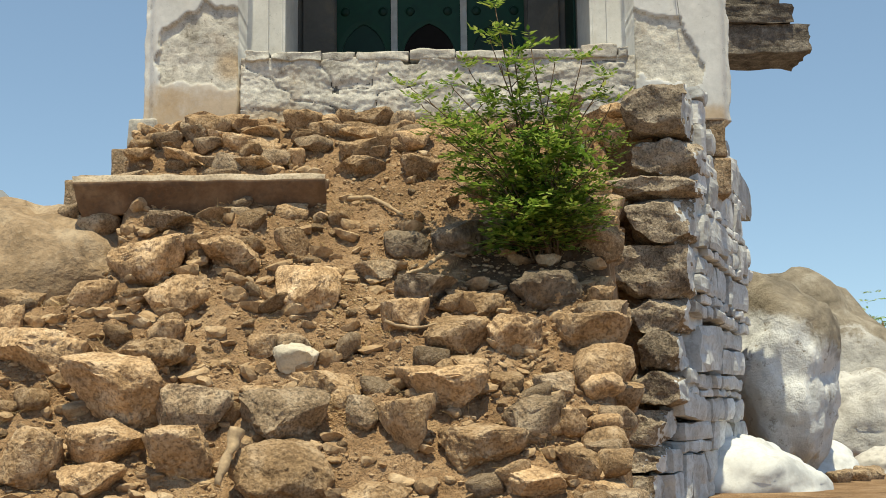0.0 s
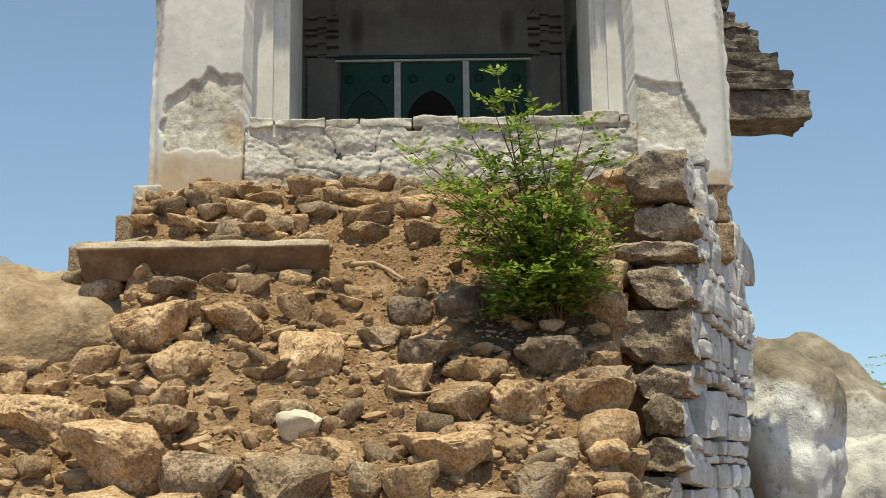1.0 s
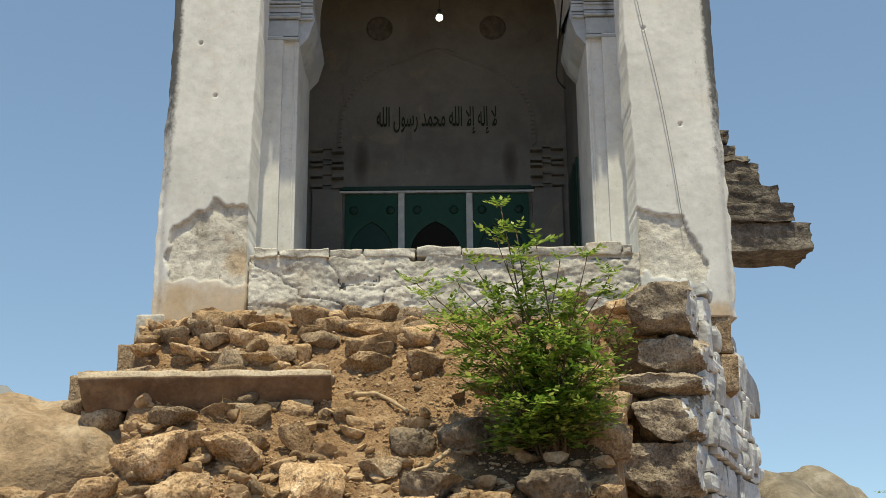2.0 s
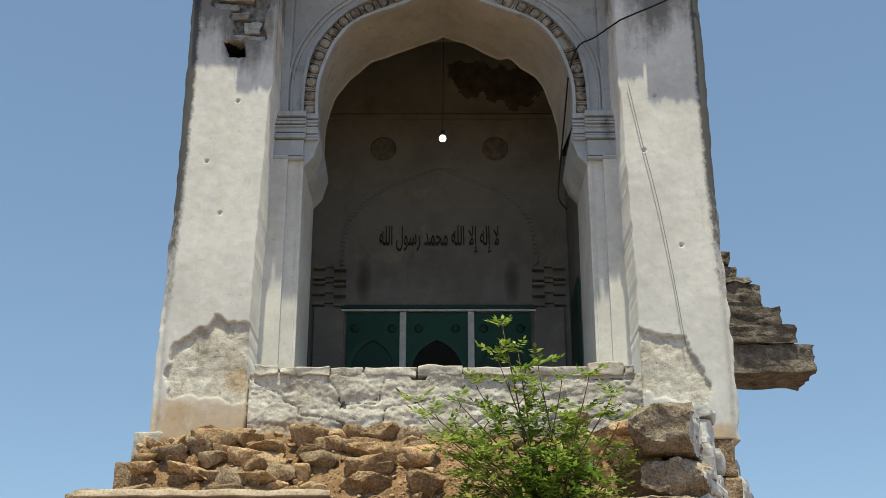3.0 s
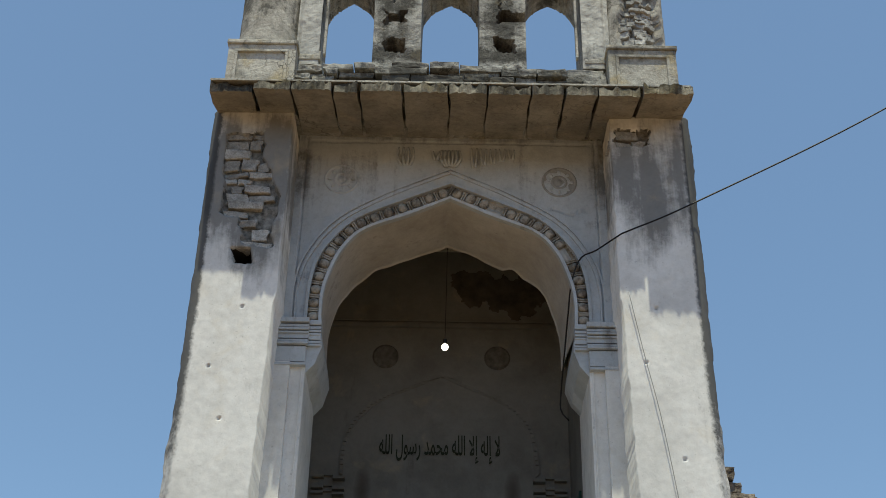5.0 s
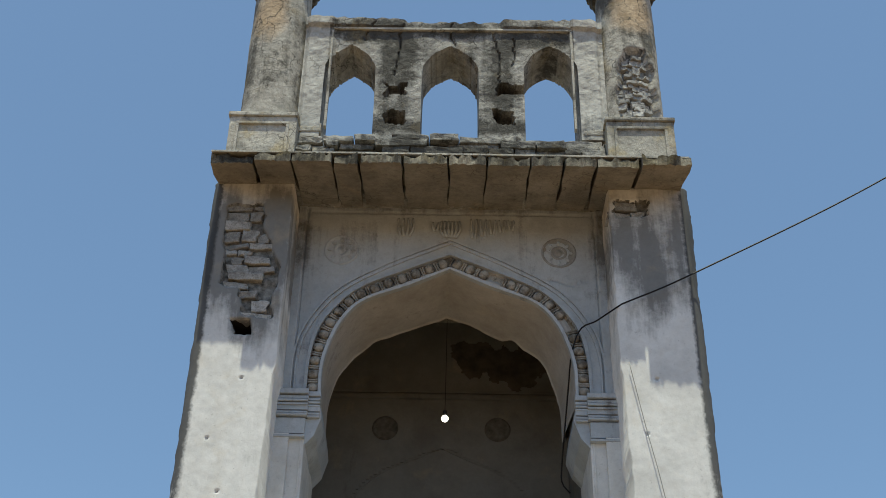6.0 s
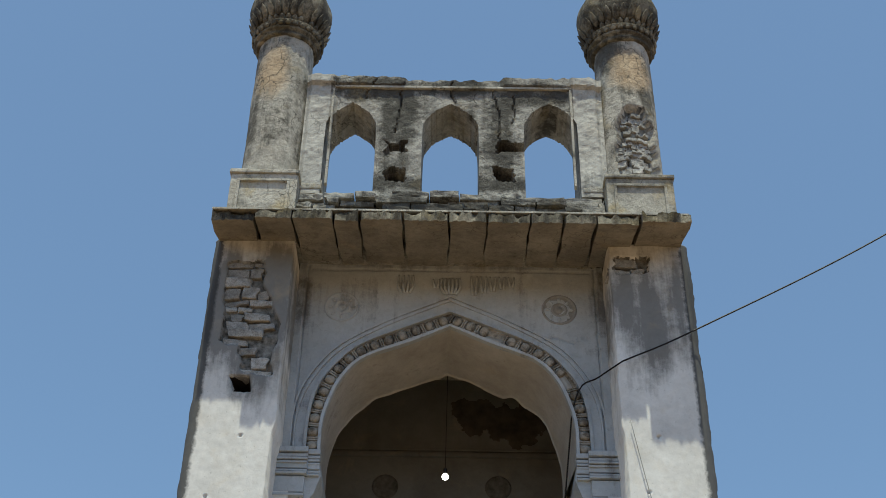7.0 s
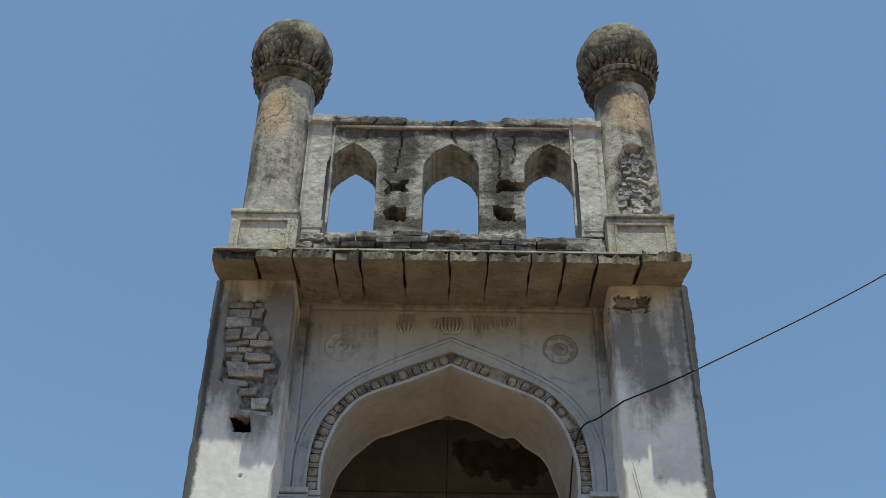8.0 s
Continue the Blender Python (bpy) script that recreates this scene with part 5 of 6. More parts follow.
footing(-2.50, -2.28, 9.93, 10.3, 3.70, 3.97, SCAR, "plastered footing stone", 1)
footing(-2.62, -1.90, 9.86, 10.4, 3.42, 3.70, GRANITE, "grey footing stone", 2)
footing(-2.95, -2.35, 9.75, 10.3, 3.18, 3.44, GRANITE, "grey footing stone", 3)
footing(1.95, 2.34, 10.02, 10.5, 3.62, 3.93, GRANITE, "grey-brown footing stone", 4)
footing(2.02, 2.36, 10.0, 10.6, 3.30, 3.61, GRANITE, "grey-brown footing stone", 5)

# ---- stone steps of a broken stair, corbelled from the side wall ----
stair = thing("corbelled_stones", "dark weathered stone steps projecting from the side wall", "stone steps")
def corbels():
    rng = random.Random(12)
    rows = ((3.37, 4.66, 4.96), (3.22, 4.97, 5.16), (3.08, 5.17, 5.37), (2.94, 5.38, 5.65), (2.85, 5.66, 5.72), (2.74, 5.73, 5.85), (2.66, 5.86, 6.00))
    for x1, z0, z1 in rows:
        z0, z1 = 4.77 + (z0 - 4.66) * 0.862, 4.77 + (z1 - 4.66) * 0.862
        bm = box(2.30, x1 - rng.uniform(0, 0.03), 11.0 + rng.uniform(-0.05, 0.05), 11.62, z0, z1, 0.0, 0.0, 9)
        for v in bm.verts:
            q = v.co * 9
            v.co += Vector((noise.noise(q), noise.noise(q + Vector((5, 1, 7))), noise.noise(q + Vector((2, 9, 4))))) * 0.02
            v.co += Vector((noise.noise(q * 3), noise.noise(q * 3 + Vector((5, 1, 7))), noise.noise(q * 3 + Vector((2, 9, 4))))) * 0.02
        part("step", bm, DARKSTONE, stair, "", True).data.set_sharp_from_angle(angle=radians(28))


corbels()

# ---- loose things on the mound ----
def settle(x, y):
    return float(ground_z(x, y))


def loose_rock(name, x, y, w, h, seed, material, label, group, tilt=0.25, flat=0.75, sharp=9, sink=0.12, deep=0.85, detail=4, rough=0.07):
    rng = random.Random(seed * 7 + 1)
    bm = rock_mesh(seed, (w * 1.05, w * deep, h * 1.15), flat, detail, sharp, rough)
    ob = part(name, bm, material, None, label, True)
    ob.data.set_sharp_from_angle(angle=radians(48))
    ob.matrix_world = Matrix.Translation((x, y, settle(x, y) + sink * h)) @ Euler((rng.uniform(-0.05, tilt), rng.uniform(-tilt, tilt) * 0.6, rng.uniform(-0.5, 0.5))).to_matrix().to_4x4()
    return tagged(ob, category="stone", group=group)


BIG_A = [(-1.93, 8.26, 0.44, 0.28), (-1.64, 8.34, 0.21, 0.19), (-1.4, 8.3, 0.39, 0.22), (-1.87, 8.61, 0.33, 0.14), (-2.22, 7.97, 0.3, 0.18), (-1.68, 7.96, 0.41, 0.27),
         (-0.83, 7.9, 0.44, 0.28), (-1.69, 7.69, 0.21, 0.16), (-0.89, 7.6, 0.2, 0.17), (-1.07, 7.58, 0.17, 0.17), (-2.43, 7.52, 0.64, 0.25), (-1.7, 7.46, 0.5, 0.2),
         (-1.77, 7.16, 0.61, 0.4), (-1.38, 7.02, 0.38, 0.31), (-1.79, 6.82, 0.41, 0.26), (-2.17, 6.71, 0.33, 0.33), (-1.37, 6.7, 0.33, 0.3), (-1.8, 6.6, 0.33, 0.18),
         (-0.87, 6.95, 0.44, 0.25), (-0.83, 6.66, 0.54, 0.3), (-1.04, 7.17, 0.24, 0.11), (-0.64, 7.29, 0.46, 0.2), (-0.54, 7.12, 0.24, 0.14), (-0.44, 6.96, 0.22, 0.17)]
BIG_B = [(-0.36, 6.58, 0.35, 0.18), (-0.19, 6.86, 0.28, 0.28), (0.06, 7.11, 0.41, 0.21), (0.19, 6.77, 0.46, 0.21), (0.49, 6.93, 0.33, 0.23), (0.09, 7.64, 0.39, 0.25),
         (-0.24, 7.69, 0.29, 0.22), (-0.11, 7.95, 0.37, 0.2), (0.27, 7.91, 0.28, 0.18), (0.68, 7.94, 0.43, 0.23), (0.45, 7.55, 0.36, 0.22), (0.91, 7.54, 0.41, 0.27),
         (1.01, 7.9, 0.18, 0.14), (0.16, 8.44, 0.4, 0.23), (-0.22, 8.43, 0.3, 0.17), (-0.58, 9.19, 0.37, 0.19), (-0.57, 9.44, 0.34, 0.15), (-0.52, 9.8, 0.31, 0.15),
         (-0.75, 9.8, 0.2, 0.15), (-0.3, 9.75, 0.22, 0.22), (-1.58, 9.79, 0.26, 0.13), (-1.55, 9.5, 0.21, 0.14), (-1.31, 9.51, 0.19, 0.13), (-1.09, 9.43, 0.17, 0.15)]
BIG_C = [(-1.89, 9.67, 0.22, 0.17), (-1.93, 9.46, 0.32, 0.11), (-0.6, 9.63, 0.37, 0.13), (-0.14, 9.19, 0.27, 0.16), (-0.72, 8.16, 0.22, 0.09), (-0.42, 8.19, 0.26, 0.13),
         (-0.99, 8.44, 0.23, 0.19), (0.06, 7.43, 0.23, 0.12), (-0.12, 7.32, 0.25, 0.13), (0.19, 7.32, 0.23, 0.13), (0.65, 7.21, 0.23, 0.16), (0.37, 7.22, 0.19, 0.11),
         (-2.65, 7.75, 0.14, 0.21), (-2.86, 8.35, 0.22, 0.22), (-2.74, 8.11, 0.29, 0.15), (-1.69, 9.34, 0.25, 0.08), (-1.37, 9.29, 0.33, 0.09), (0.48, 6.58, 0.35, 0.15),
         (0.7, 6.9, 0.19, 0.19), (1.32, 9.52, 0.26, 0.26), (1.22, 9.07, 0.24, 0.16), (0.73, 6.7, 0.27, 0.15)]
for k, (x, y, w, h) in enumerate(BIG_A + BIG_B + BIG_C):
    # stones near the shrub get the shade-darkened colour
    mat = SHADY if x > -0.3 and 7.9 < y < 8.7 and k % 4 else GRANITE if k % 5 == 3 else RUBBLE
    rounded = k in (0, 29, 44, 45)
    size = "large" if w > 0.36 else "medium" if w > 0.24 else "small"
    loose_rock("rubble_stone", x, y, w, h, k + 3, mat, f"{size} rough {'grey-brown granite' if mat is GRANITE else 'dark shrub-shaded' if mat is SHADY else 'tan sandstone-coloured'} rubble stone lying on earth", "fallen rubble stones", sharp=5 if rounded else 9, detail=5 if w > 0.3 else 4, rough=0.07, sink=0.2)
loose_rock("rubble_stone", -0.85, 7.4, 0.25, 0.17, 38, PALE, "pale whitish quartz stone lying on brown earth", "fallen rubble stones", sharp=4, sink=0.35, flat=1.1)

# blocks along the broken edge of the mound, and a heap against the sill wall
rng = random.Random(77)
for k in range(26):
    y = 6.45 + 0.105 * k
    w = rng.uniform(0.20, 0.36)
    x = 0.90 + (y - 6.5) * 0.122 - w * rng.uniform(-0.10, 0.30)
    loose_rock("rubble_stone", x, y, w, w * rng.uniform(0.5, 0.75), 500 + k, RUBBLE if k % 3 else GRANITE, "squarish brown rubble block at the broken edge", "fallen rubble stones", sink=rng.uniform(-0.2, 0.3), tilt=0.15, detail=3)
for k in range(34):
    x, y = -2.35 + 0.068 * k + rng.uniform(-0.05, 0.05), rng.uniform(9.25, 9.85)
    w = rng.uniform(0.16, 0.32)
    loose_rock("rubble_stone", x, y, w, w * rng.uniform(0.4, 0.65), 540 + k, RUBBLE if k % 4 else GRANITE, "flat tan rubble stone heaped below the sill wall", "fallen rubble stones", sink=rng.uniform(0.1, 0.4), tilt=0.2, detail=3)

# smaller stones, built from a few shapes
def small_stones():
    shapes = []
    for k in range(16):
        bm = rock_mesh(200 + k, (1.0, 0.85, 0.62), 0.8, 3, 11, 0.08)
        me = bpy.data.meshes.new("rubble_stone")
        bm.to_mesh(me)
        bm.free()
        me.polygons.foreach_set("use_smooth", [True] * len(me.polygons))
        me.materials.append(RUBBLE if k % 4 else GRANITE)
        shapes.append(me)
    rng = random.Random(44)
    made = 0
    while made < 165:
        x, y = rng.uniform(-2.9, 1.15), rng.uniform(6.1, 9.85)
        if x > 0.82 + (y - 6.5) * 0.122 or float(vnoise(x * 1.1, y * 1.3, 5.0)) < rng.uniform(-1.0, 0.3):
            continue
        s = 0.065 + 0.20 * rng.random() ** 1.7
        if y > 8.9 and -2.2 < x < 0:
            s *= 1.25
        ob = new("rubble_stone", rng.choice(shapes))
        ob.matrix_world = Matrix.Translation((x, y, settle(x, y) + s * 0.12)) @ Euler((rng.uniform(-0.4, 0.5), rng.uniform(-0.4, 0.4), rng.uniform(0, 6.3))).to_matrix().to_4x4() @ Matrix.Diagonal((s, s * rng.uniform(0.7, 1.1), s * rng.uniform(0.6, 1.1), 1))
        tagged(ob, "fist-sized brown rubble stone on dry earth", "stone", "fallen rubble stones")
        made += 1


small_stones()

def broken_bits():
    """Broken stone between the larger pieces, too much of it to count."""
    rng = random.Random(91)
    shapes = []
    for k in range(14):
        bm = rock_mesh(700 + k, (1.0, 0.85, 0.6), 0.8, 2, 10, 0.06)
        shapes.append((np.array([v.co for v in bm.verts]), np.array([[v.index for v in f.verts] for f in bm.faces])))
        bm.free()
    verts, faces, total, made = [], [], 0, 0
    while made < 1300:
        x, y = rng.uniform(-2.9, 1.1), rng.uniform(6.1, 9.85)
        if x > 0.82 + (y - 6.5) * 0.122 or float(vnoise(x * 1.4, y * 1.6, 15.0)) < rng.uniform(-1.0, 0.2):
            continue
        co, fa = shapes[made % 14]
        s = 0.035 + 0.14 * rng.random() ** 2.2
        turn = np.array(Euler((rng.uniform(-0.4, 0.5), rng.uniform(-0.4, 0.4), rng.uniform(0, 6.3))).to_matrix())
        q = (co * np.array([s, s * rng.uniform(0.7, 1.1), s * rng.uniform(0.6, 1.1)])) @ turn.T
        verts.append(q + np.array([x, y, settle(x, y) + s * 0.05]))
        faces.append(fa + total)
        total += len(co)
        made += 1
    ob = raw("broken_stone", np.concatenate(verts), np.concatenate(faces).tolist(), PEBBLE, smooth=False)
    tagged(ob, "broken brown stone packed between larger rubble", "rubble", kind="stuff")


PEBBLE = stone("pebble", ((0.22, 0.132, 0.067), (0.40, 0.268, 0.152), (0.57, 0.43, 0.285)), 6.0, vary=0.0, world_space=True)
broken_bits()

# pebbles and crumbs, and dry straw
def crumbs():
    rng = np.random.default_rng(5)
    base = bmesh.new()
    bmesh.ops.create_icosphere(base, subdivisions=1, radius=0.5)
    bco = np.array([v.co for v in base.verts])
    bfa = np.array([[v.index for v in f.verts] for f in base.faces])
    base.free()
    n = 26000
    x, y = rng.uniform(-3.0, 1.2, n), rng.uniform(5.9, 9.85, n)
    keep = (vnoise(x * 1.6, y * 1.9, 2.0) > rng.uniform(-1, 0.3, n)) & (x < 0.82 + (y - 6.5) * 0.122)
    x, y = x[keep], y[keep]
    s = 0.008 + 0.045 * rng.random(len(x)) ** 3
    z = ground_z(x, y)
    verts = []
    for k in range(len(x)):
        q = bco * (1 + rng.uniform(-0.25, 0.25, (len(bco), 1))) * np.array([1, rng.uniform(0.6, 1), rng.uniform(0.35, 0.6)]) * s[k]
        a = rng.uniform(0, 6.3)
        q = np.stack([q[:, 0] * math.cos(a) - q[:, 1] * math.sin(a), q[:, 0] * math.sin(a) + q[:, 1] * math.cos(a), q[:, 2]], 1)
        verts.append(q + np.array([x[k], y[k], z[k] - s[k] * 0.08]))
    faces = np.concatenate([bfa + len(bco) * k for k in range(len(x))])
    ob = raw("pebbles", np.concatenate(verts), faces.tolist(), PEBBLE, smooth=False)
    tagged(ob, "scattered pebbles and crumbs of stone on dry earth", "pebbles", kind="stuff")


crumbs()


def straw():
    rng = random.Random(17)
    bm = bmesh.new()
    for _ in range(150):
        cx, cy = rng.uniform(-2.6, 1.2), rng.uniform(6.4, 9.4)
        for _ in range(rng.randint(6, 16)):
            x, y = cx + rng.gauss(0, 0.07), cy + rng.gauss(0, 0.07)
            z = settle(x, y)
            a, l = rng.uniform(0, 6.3), rng.uniform(0.04, 0.13)
            up = rng.uniform(0.05, 0.8)
            p = Vector((x, y, z + 0.005))
            q = p + Vector((math.cos(a), math.sin(a) * 0.6 - 0.2, up)).normalized() * l
            m = (p + q) / 2 + Vector((0, 0, 0.01))
            tube([p, m, q], 0.0016, 0.0007, 3, bm)
    tagged(part("dry_grass", bm, STRAW), "wisps of dry straw-coloured grass between stones", "grass", kind="stuff")


STRAW = plain("dry_straw", (0.42, 0.30, 0.15), 0.9, 0.3, 20)
straw()

# stones packed between the mound and the corner of the plinth
rng = random.Random(123)
for k in range(22):
    z = 2.5 + 0.068 * k
    w = rng.uniform(0.2, 0.34)
    bm = rock_mesh(800 + k, (w, w * 0.8, w * rng.uniform(0.45, 0.7)), 0.8, 4, 12, 0.08)
    ob = part("stone", bm, GRANITE if k % 2 else RUBBLE, plinth, "", True)
    ob.matrix_world = Matrix.Translation((rng.uniform(0.95, 1.36), 9.42 + rng.uniform(-0.08, 0.1), z)) @ Euler((0, rng.uniform(-0.2, 0.2), rng.uniform(-0.4, 0.4))).to_matrix().to_4x4()

# the long dressed beam
def beam():
    x0, x1, yf = -2.60, -0.81, 8.70
    bm = box(0, 1, 0, 1, 0, 1, 0, 0, 15)
    for v in bm.verts:
        u, d, w = v.co
        hgt = 0.275 - 0.05 * u
        p = Vector((x0 + u * (x1 - x0), yf + d * 0.55 + 0.19 * (1 - w) * (1 - d), 3.005 + 0.045 * u + w * hgt))
        q = p * 5
        rag = 1.0 if w in (0.0, 1.0) else 0.35
        p += Vector((noise.noise(q) * 0.02, noise.noise(q + Vector((3, 2, 1))) * 0.012, noise.noise(q * 1.7 + Vector((9, 2, 1))) * 0.016 * rag))
        q = q * 4.5
        p += Vector((noise.noise(q), noise.noise(q + Vector((3, 2, 1))), noise.noise(q + Vector((9, 2, 1))))) * 0.005
        if w > 0.78:   # chipped upper arris
            chip = 0.06 + 0.09 * abs(noise.noise(Vector((p.x * 7, 0, 3))))
            p.y += chip * (w - 0.78) / 0.22 * (1 - d)
        if u < 0.05:
            p.x += 0.05 * (1 - w)
        v.co = p
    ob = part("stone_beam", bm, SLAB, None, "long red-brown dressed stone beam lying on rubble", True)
    ob.data.materials.append(SUNLIT_TOP)
    for f in ob.data.polygons:   # paler top and arris: sunlight put into the colour
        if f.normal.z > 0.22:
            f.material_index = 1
    tagged(ob, category="stone beam")


beam()
for k, (x, y, z, w, h) in enumerate(((-2.45, 8.95, 2.93, 0.3, 0.2), (-1.9, 8.85, 2.92, 0.25, 0.18), (-1.45, 8.85, 2.95, 0.28, 0.2), (-1.05, 8.85, 2.98, 0.25, 0.2), (-2.66, 9.0, 3.05, 0.2, 0.14), (-2.5, 9.15, 3.27, 0.32, 0.12), (-2.05, 9.1, 3.30, 0.3, 0.1), (-1.6, 9.15, 3.32, 0.3, 0.12))):
    ob = part("rubble_stone", rock_mesh(300 + k, (w, w * 0.8, h), 0.8, 3), GRANITE if k % 3 else RUBBLE, None, "grey-brown rubble stone packed beside the stone beam", True)
    ob.matrix_world = Matrix.Translation((x, y, z))
    tagged(ob, category="stone", group="fallen rubble stones")

# roots and sticks
for pts, r, lab in (([(-0.66, 8.92, 3.12), (-0.50, 8.86, 3.11), (-0.38, 8.80, 3.05), (-0.26, 8.72, 2.96)], 0.020, "thick pale root lying on the slope"),
                    ([(-0.20, 7.98, 2.48), (-0.19, 7.90, 2.40), (-0.12, 7.86, 2.36), (-0.05, 7.78, 2.30)], 0.014, "bent dry root between stones"),
                    ([(-1.05, 6.55, 1.52), (-1.09, 6.48, 1.38), (-1.13, 6.42, 1.24)], 0.035, "short pale split stick of wood"),
                    ([(0.02, 8.18, 2.62), (-0.10, 8.06, 2.52), (-0.22, 8.0, 2.47)], 0.018, "grey dry root under a stone"),
                    ([(-0.34, 7.62, 2.14), (-0.18, 7.58, 2.10), (-0.02, 7.60, 2.12)], 0.012, "thin dry twig beside stones")):
    wood = tube(curve_at(pts, 14), r, r * 0.55, 8)
    for v in wood.verts:   # knots and splits
        q = v.co * 22
        v.co += Vector((noise.noise(q), noise.noise(q + Vector((4, 1, 7))), noise.noise(q + Vector((2, 9, 3))))) * r * 0.55
    tagged(part("root", wood, DRYWOOD, None, lab, True), category="root")


# ---- boulders ----
def boulder(name, centre, size, seed, material, label, detail=5, lump=0.10, taper=0.0, lean=0.0):
    bm = bmesh.new()
    bmesh.ops.create_icosphere(bm, subdivisions=detail, radius=1.0)
    co = np.array([v.co for v in bm.verts])
    q = co * 1.3 + seed
    r = 1 + lump * fbm(q[:, 0], q[:, 1], q[:, 2], 3) + 0.02 * fbm(q[:, 0] * 7, q[:, 1] * 7, q[:, 2] * 7, 4) - 0.05 * np.maximum(0, 0.12 - np.abs(fbm(q[:, 0] * 1.5, q[:, 1] * 1.5, q[:, 2] * 1.5 + 4, 2))) / 0.12
    co = co * r[:, None]
    co[:, 0] = co[:, 0] * (1 + taper * co[:, 2]) + lean * co[:, 2]
    co = co * np.array(size) / 2 + np.array(centre)
    for v, c in zip(bm.verts, co):
        v.co = c
    ob = part(name, bm, material, None, label, True)
    return tagged(ob, category="boulder")


boulder("boulder", (3.52, 13.2, 1.88), (1.30, 1.6, 1.90), 3.0, DAUBED, "granite boulder daubed with white paint below a dark top", lump=0.18, taper=0.32, lean=-0.12)
boulder("boulder", (2.62, 11.3, 0.74), (1.75, 1.4, 1.25), 8.0, WHITEBOULDER, "bright white-painted boulder at the foot of the wall", lump=0.20)
boulder("boulder", (4.02, 14.0, 0.80), (1.3, 1.1, 0.95), 12.0, WHITEBOULDER, "low white-painted boulder beside larger boulders", lump=0.2, lean=-0.2)
boulder("boulder", (5.15, 17.2, 1.68), (2.9, 2.2, 3.2), 15.0, WEATHERED, "huge grey-brown rounded granite boulder with pale patches", lump=0.16, lean=-0.22)
boulder("boulder", (5.35, 15.6, 1.25), (1.9, 1.3, 1.7), 19.0, DAUBED_LOW, "pale weathered boulder with patches of white paint", lump=0.2, lean=-0.15)
boulder("boulder", (5.1, 14.2, 0.80), (1.1, 0.8, 0.7), 23.0, PALEBOULDER, "small pale grey boulder", lump=0.2)
boulder("boulder", (4.35, 12.9, 0.62), (0.6, 0.5, 0.35), 27.0, GREY_BOULDER, "small brown boulder among white boulders", lump=0.2)
for k, (x, y, w) in enumerate(((3.35, 11.8, 0.32), (3.75, 12.0, 0.25), (4.2, 12.6, 0.3), (4.0, 12.2, 0.2))):
    loose_rock("rubble_stone", x, y, w, w * 0.6, 400 + k, GRANITE, "grey-brown stone lying beside white boulders", "stones by the boulders")
boulder("boulder", (-3.12, 9.35, 2.19), (2.5, 1.95, 2.0), 31.0, BOULDER, "smooth tan granite boulder under the stone beam", lump=0.13)
boulder("boulder", (-3.9, 11.3, 2.5), (2.6, 2.6, 2.0), 37.0, BOULDER, "broad tan granite outcrop behind the rubble", lump=0.10)

# far hill
def hill():
    bm = bmesh.new()
    n, m = 40, 10
    g = []
    for j in range(m + 1):
        row = []
        for i in range(n + 1):
            u = i / n
            x = -420 + 330 * u
            prof = 81 * (1 - 0.9 * step(0.83, 0.93, u)) + 4 * float(fbm(u * 9, 2.0))
            row.append(bm.verts.new((x, 420 + 60 * math.sin(math.pi * j / m - math.pi / 2), -6 + float(prof) * math.sin(math.pi * j / m))))
        g.append(row)
    for j in range(m):
        for i in range(n):
            bm.faces.new((g[j][i], g[j][i + 1], g[j + 1][i + 1], g[j + 1][i]))
    tagged(part("hill", bm, HILL, None, "distant grey rocky hill on the skyline", True), category="hill", kind="structure")


hill()

# ---- shrub ----
def leaf_frond(verts, faces, root, way, length, rng):
    """A feathered leaf: pairs of small pointed leaflets along a stalk."""
    way = way.normalized()
    side = way.cross(Vector((0, 0, 1)))
    side = side.normalized() if side.length > 0.05 else Vector((1, 0, 0))
    pairs = rng.randint(4, 5)
    for k in range(pairs + 1):
        f = 0.25 + 0.75 * k / pairs
        p = root + way * (length * f) + Vector((0, 0, -0.22 * length * f * f))
        for s in ((-1, 1) if k < pairs else (0,)):
            d = (way * (0.55 if s else 1.0) + side * s * 0.9 + Vector((rng.uniform(-0.2, 0.2), rng.uniform(-0.2, 0.2), rng.uniform(-0.45, 0.15)))).normalized()
            l = length * rng.uniform(0.28, 0.40)
            w = d.cross(Vector((rng.uniform(-0.4, 0.4), rng.uniform(-0.4, 0.4), 1))).normalized() * l * 0.24
            n = len(verts)
            mid = p + d * l * 0.45
            verts.extend((p, mid + w, p + d * l, mid - w))
            faces.append((n, n + 1, n + 2, n + 3))


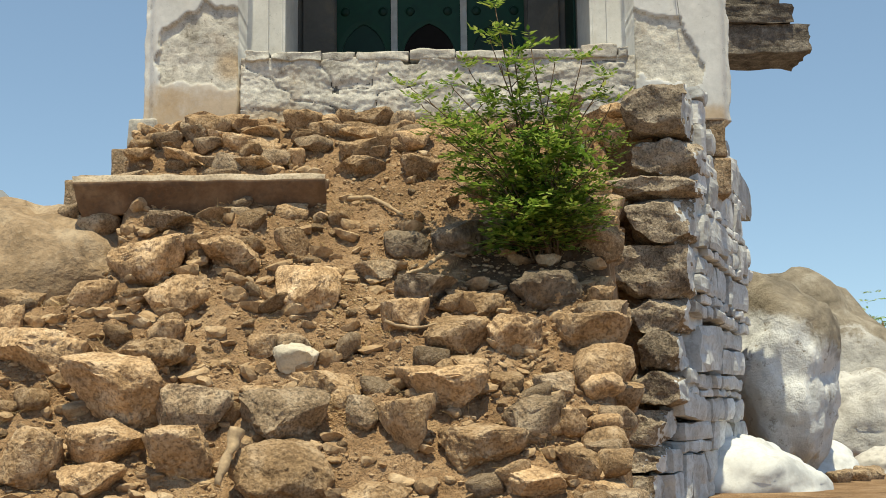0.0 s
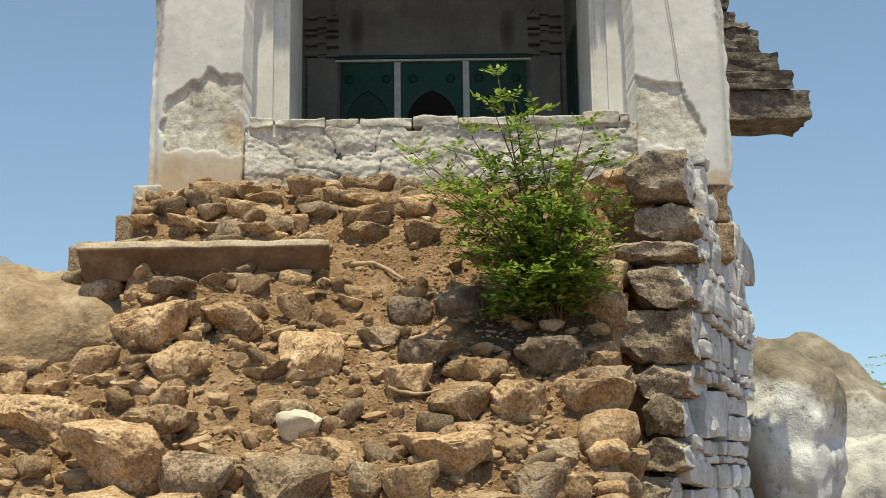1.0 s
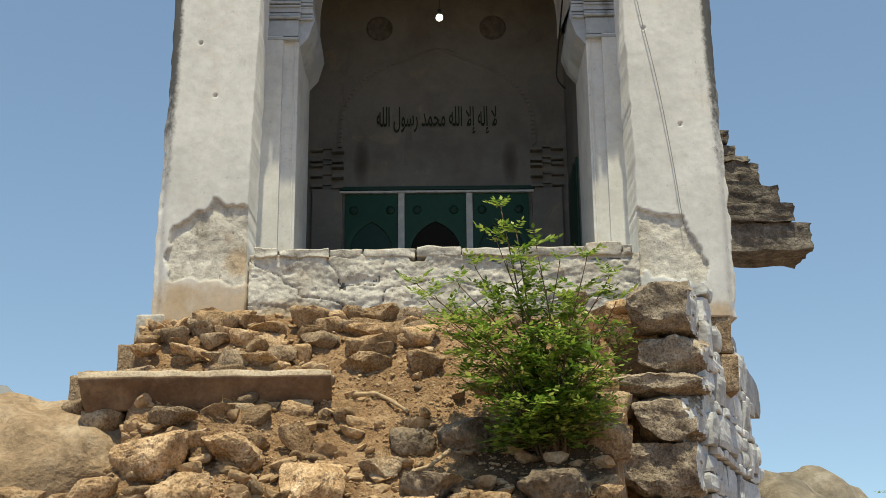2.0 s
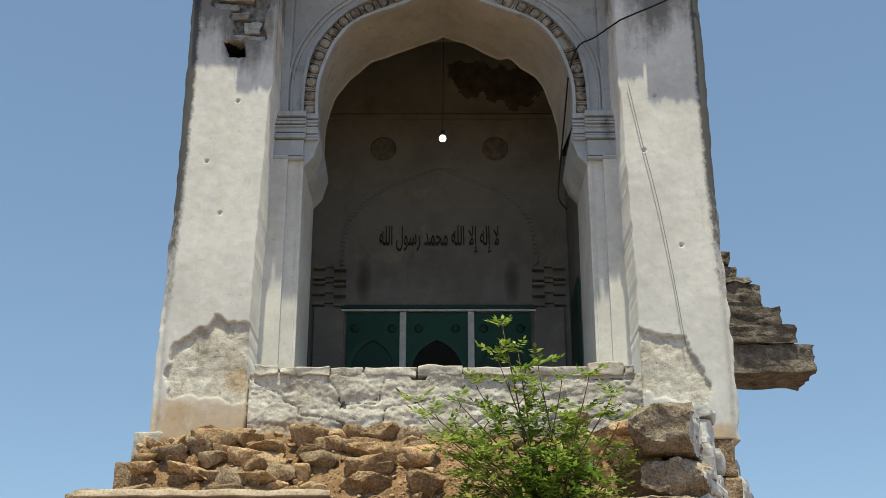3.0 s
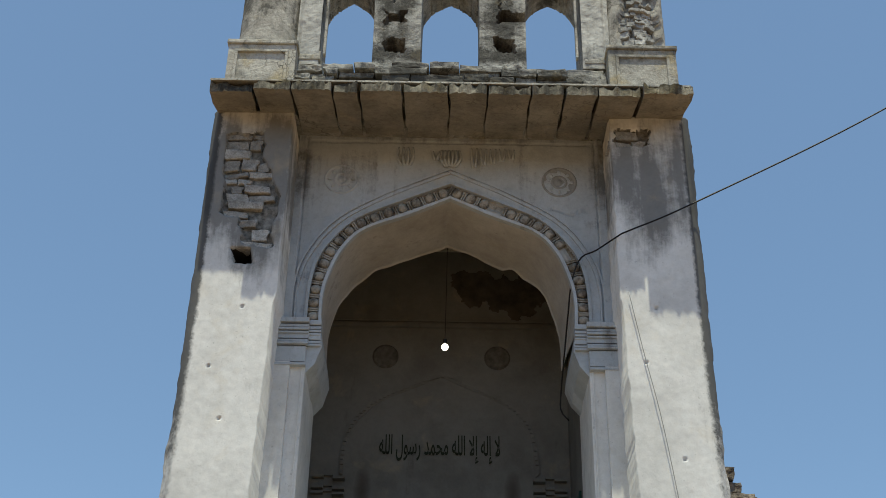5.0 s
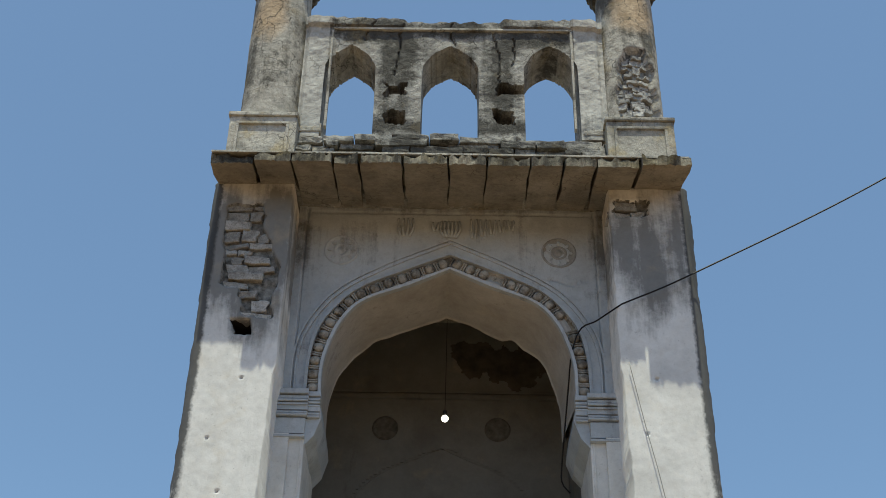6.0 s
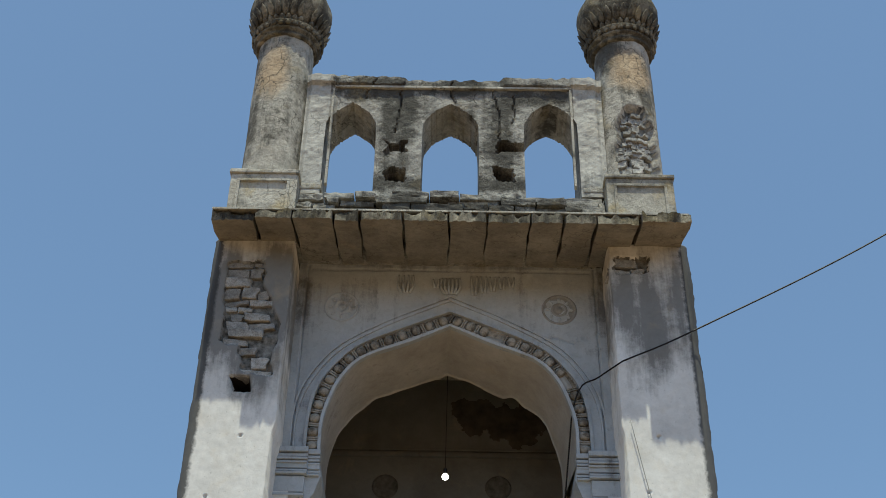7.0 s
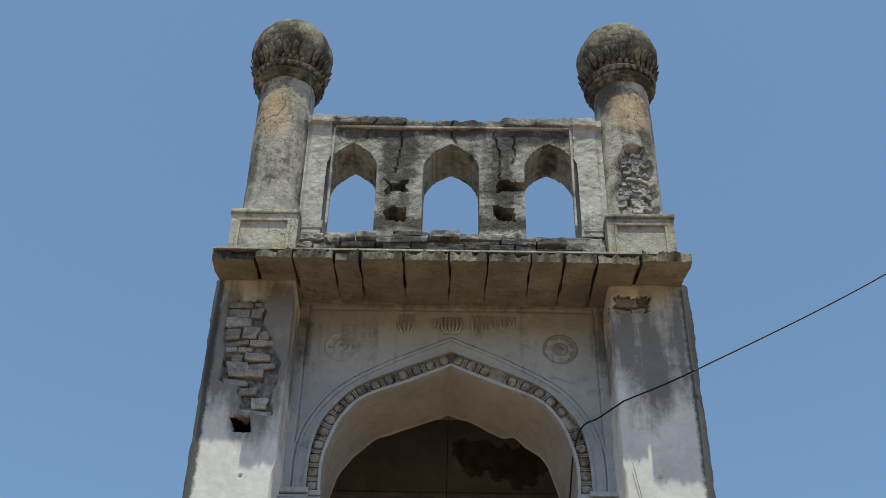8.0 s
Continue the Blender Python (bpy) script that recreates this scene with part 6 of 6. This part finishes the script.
def shrub():
    rng = random.Random(62)
    base = Vector((0.67, 8.30, 2.56))
    plant = thing("shrub", "bushy green neem-like shrub growing out of the rubble", "shrub")
    tips = [(0.40, 4.30), (0.36, 4.05), (0.50, 4.12), (-0.18, 3.78), (-0.05, 3.55), (0.10, 3.72), (0.02, 3.35), (0.22, 3.90), (0.62, 3.95), (0.78, 3.88), (0.92, 3.80), (1.08, 3.72),
            (1.02, 3.50), (1.14, 3.30), (0.85, 3.60), (0.25, 3.25), (0.12, 3.05), (0.55, 3.55), (0.70, 3.30), (0.95, 3.10), (0.35, 3.50), (1.05, 2.95), (0.30, 2.90), (0.86, 2.85), (0.5, 3.0), (0.45, 2.75), (0.62, 2.85), (0.98, 2.78), (0.72, 3.05), (0.9, 3.3), (0.2, 3.1), (0.55, 3.25), (1.1, 3.1), (0.38, 2.68), (0.85, 2.70), (0.6, 2.7), (0.05, 3.45), (-0.1, 3.6), (1.12, 3.55)]
    verts, faces = [], []
    for k, (tx, tz) in enumerate(tips):
        tip = Vector((tx, 8.28 + rng.uniform(-0.48, 0.24) * (0.3 if tz > 4 else 1), tz))
        start = base + Vector((rng.uniform(-0.12, 0.14), rng.uniform(-0.08, 0.08), 0))
        mid = start.lerp(tip, 0.5) + Vector(((tip.x - start.x) * -0.18, rng.uniform(-0.05, 0.05), 0.06))
        path = curve_at([start, mid, tip], 14)
        wood = tube(path, 0.013 if k < 3 else 0.008, 0.003, 6)
        grow = (tip - start).normalized()
        twigs = 10 if tz > 3.9 else 8
        for j in range(twigs + 1):
            f = 0.22 + 0.78 * j / twigs
            p = path[min(13, int(f * 13))]
            a = rng.uniform(0, 6.3)
            way = (Vector((math.cos(a), math.sin(a) * 0.9, rng.uniform(-0.1, 0.5))) + grow * 0.7).normalized()
            reach = rng.uniform(0.10, 0.26) * (1.15 - 0.6 * f)
            if j == twigs:
                way, reach = grow, 0.05
            end = p + way * reach + Vector((0, 0, -0.02))
            tube([p, p.lerp(end, 0.5) + Vector((0, 0, 0.015)), end], 0.004, 0.0015, 4, wood)
            for i in range(rng.randint(3, 6)):
                g = rng.uniform(0.35, 1.0)
                a = rng.uniform(0, 6.3)
                spread = Vector((math.cos(a), math.sin(a), rng.uniform(-0.25, 0.7))) + way * 0.7
                leaf_frond(verts, faces, p.lerp(end, g), spread, rng.uniform(0.11, 0.21) * (0.85 if f > 0.9 else 1), rng)
        part("stem", wood, BARK, plant, "", True)
    ob = raw("crown", verts, faces, LEAF, plant, "small pointed leaflets, yellow-green at the top and darker below", smooth=False)
    tagged(ob, kind="stuff")


shrub()
def far_bush():
    rng = random.Random(5)
    bush = thing("shrub", "distant green bush beyond the boulders", "shrub")
    part("stem", tube(curve_at([(8.48, 24, 0.2), (8.5, 24, 2.0), (8.43, 24, 3.2)], 8), 0.05, 0.02, 6), BARK, bush, "", True)
    verts, faces = [], []
    for _ in range(170):
        p = Vector((8.48 + rng.gauss(0, 0.28), 24 + rng.gauss(0, 0.3), 2.6 + rng.gauss(0, 0.55)))
        leaf_frond(verts, faces, p, Vector((rng.uniform(-1, 1), rng.uniform(-1, 1), rng.uniform(-0.2, 0.8))), rng.uniform(0.2, 0.35), rng)
    tagged(raw("crown", verts, faces, LEAF, bush, smooth=False), kind="stuff")


far_bush()

# ---- cables and the lamp ----
wire = thing("cable", "black power cable slung from the side to the arch", "cable")
part("span", tube(curve_at([(9.4, 9.2, 12.6), (6.6, 9.6, 10.75), (4.331, 9.95, 9.334), (2.325, 9.93, 8.157), (1.60, 9.93, 7.79)], 60), 0.008, 0.008, 6), CABLE, wire, "", True)
part("drop", tube(curve_at([(1.60, 9.93, 7.79), (1.50, 10.12, 7.81), (1.40, 10.33, 7.84), (1.27, 10.46, 7.83), (1.185, 10.55, 7.62), (1.165, 10.8, 7.40), (1.150, 11.1, 7.15), (1.130, 11.38, 6.85), (1.125, 11.42, 6.66), (1.20, 11.42, 6.55)], 50), 0.008, 0.008, 6), CABLE, wire, "", True)
tagged(part("grey_cable", tube(curve_at([(1.633, 9.965, 7.195), (1.73, 9.972, 6.60), (1.836, 9.968, 5.996), (1.92, 9.972, 5.35), (1.985, 9.965, 4.70)], 30), 0.004, 0.004, 5), GREYCABLE, None, "thin grey cable hanging down the white pier", True), category="cable")
lamp = thing("pendant_bulb", "bare lit bulb hanging on a thin cord in the arch", "lamp")
part("cord", tube([(-0.02, 12.0, 9.43), (-0.022, 12.0, 8.5), (-0.029, 12.0, 7.70)], 0.0035, 0.0035, 5), CABLE, lamp)
part("holder", lathe([(0.012, 0.0), (0.020, 0.01), (0.021, 0.05), (0.010, 0.06)], (-0.029, 12.0, 7.66), 12), CABLE, lamp)
globe = [(max(0.002, 0.037 * math.sin(math.pi * k / 14)), 0.037 * math.cos(math.pi * k / 14)) for k in range(15)]
part("bulb", lathe(globe, (-0.029, 12.0, 7.622), 20), BULB, lamp, "glowing white round glass bulb", True)
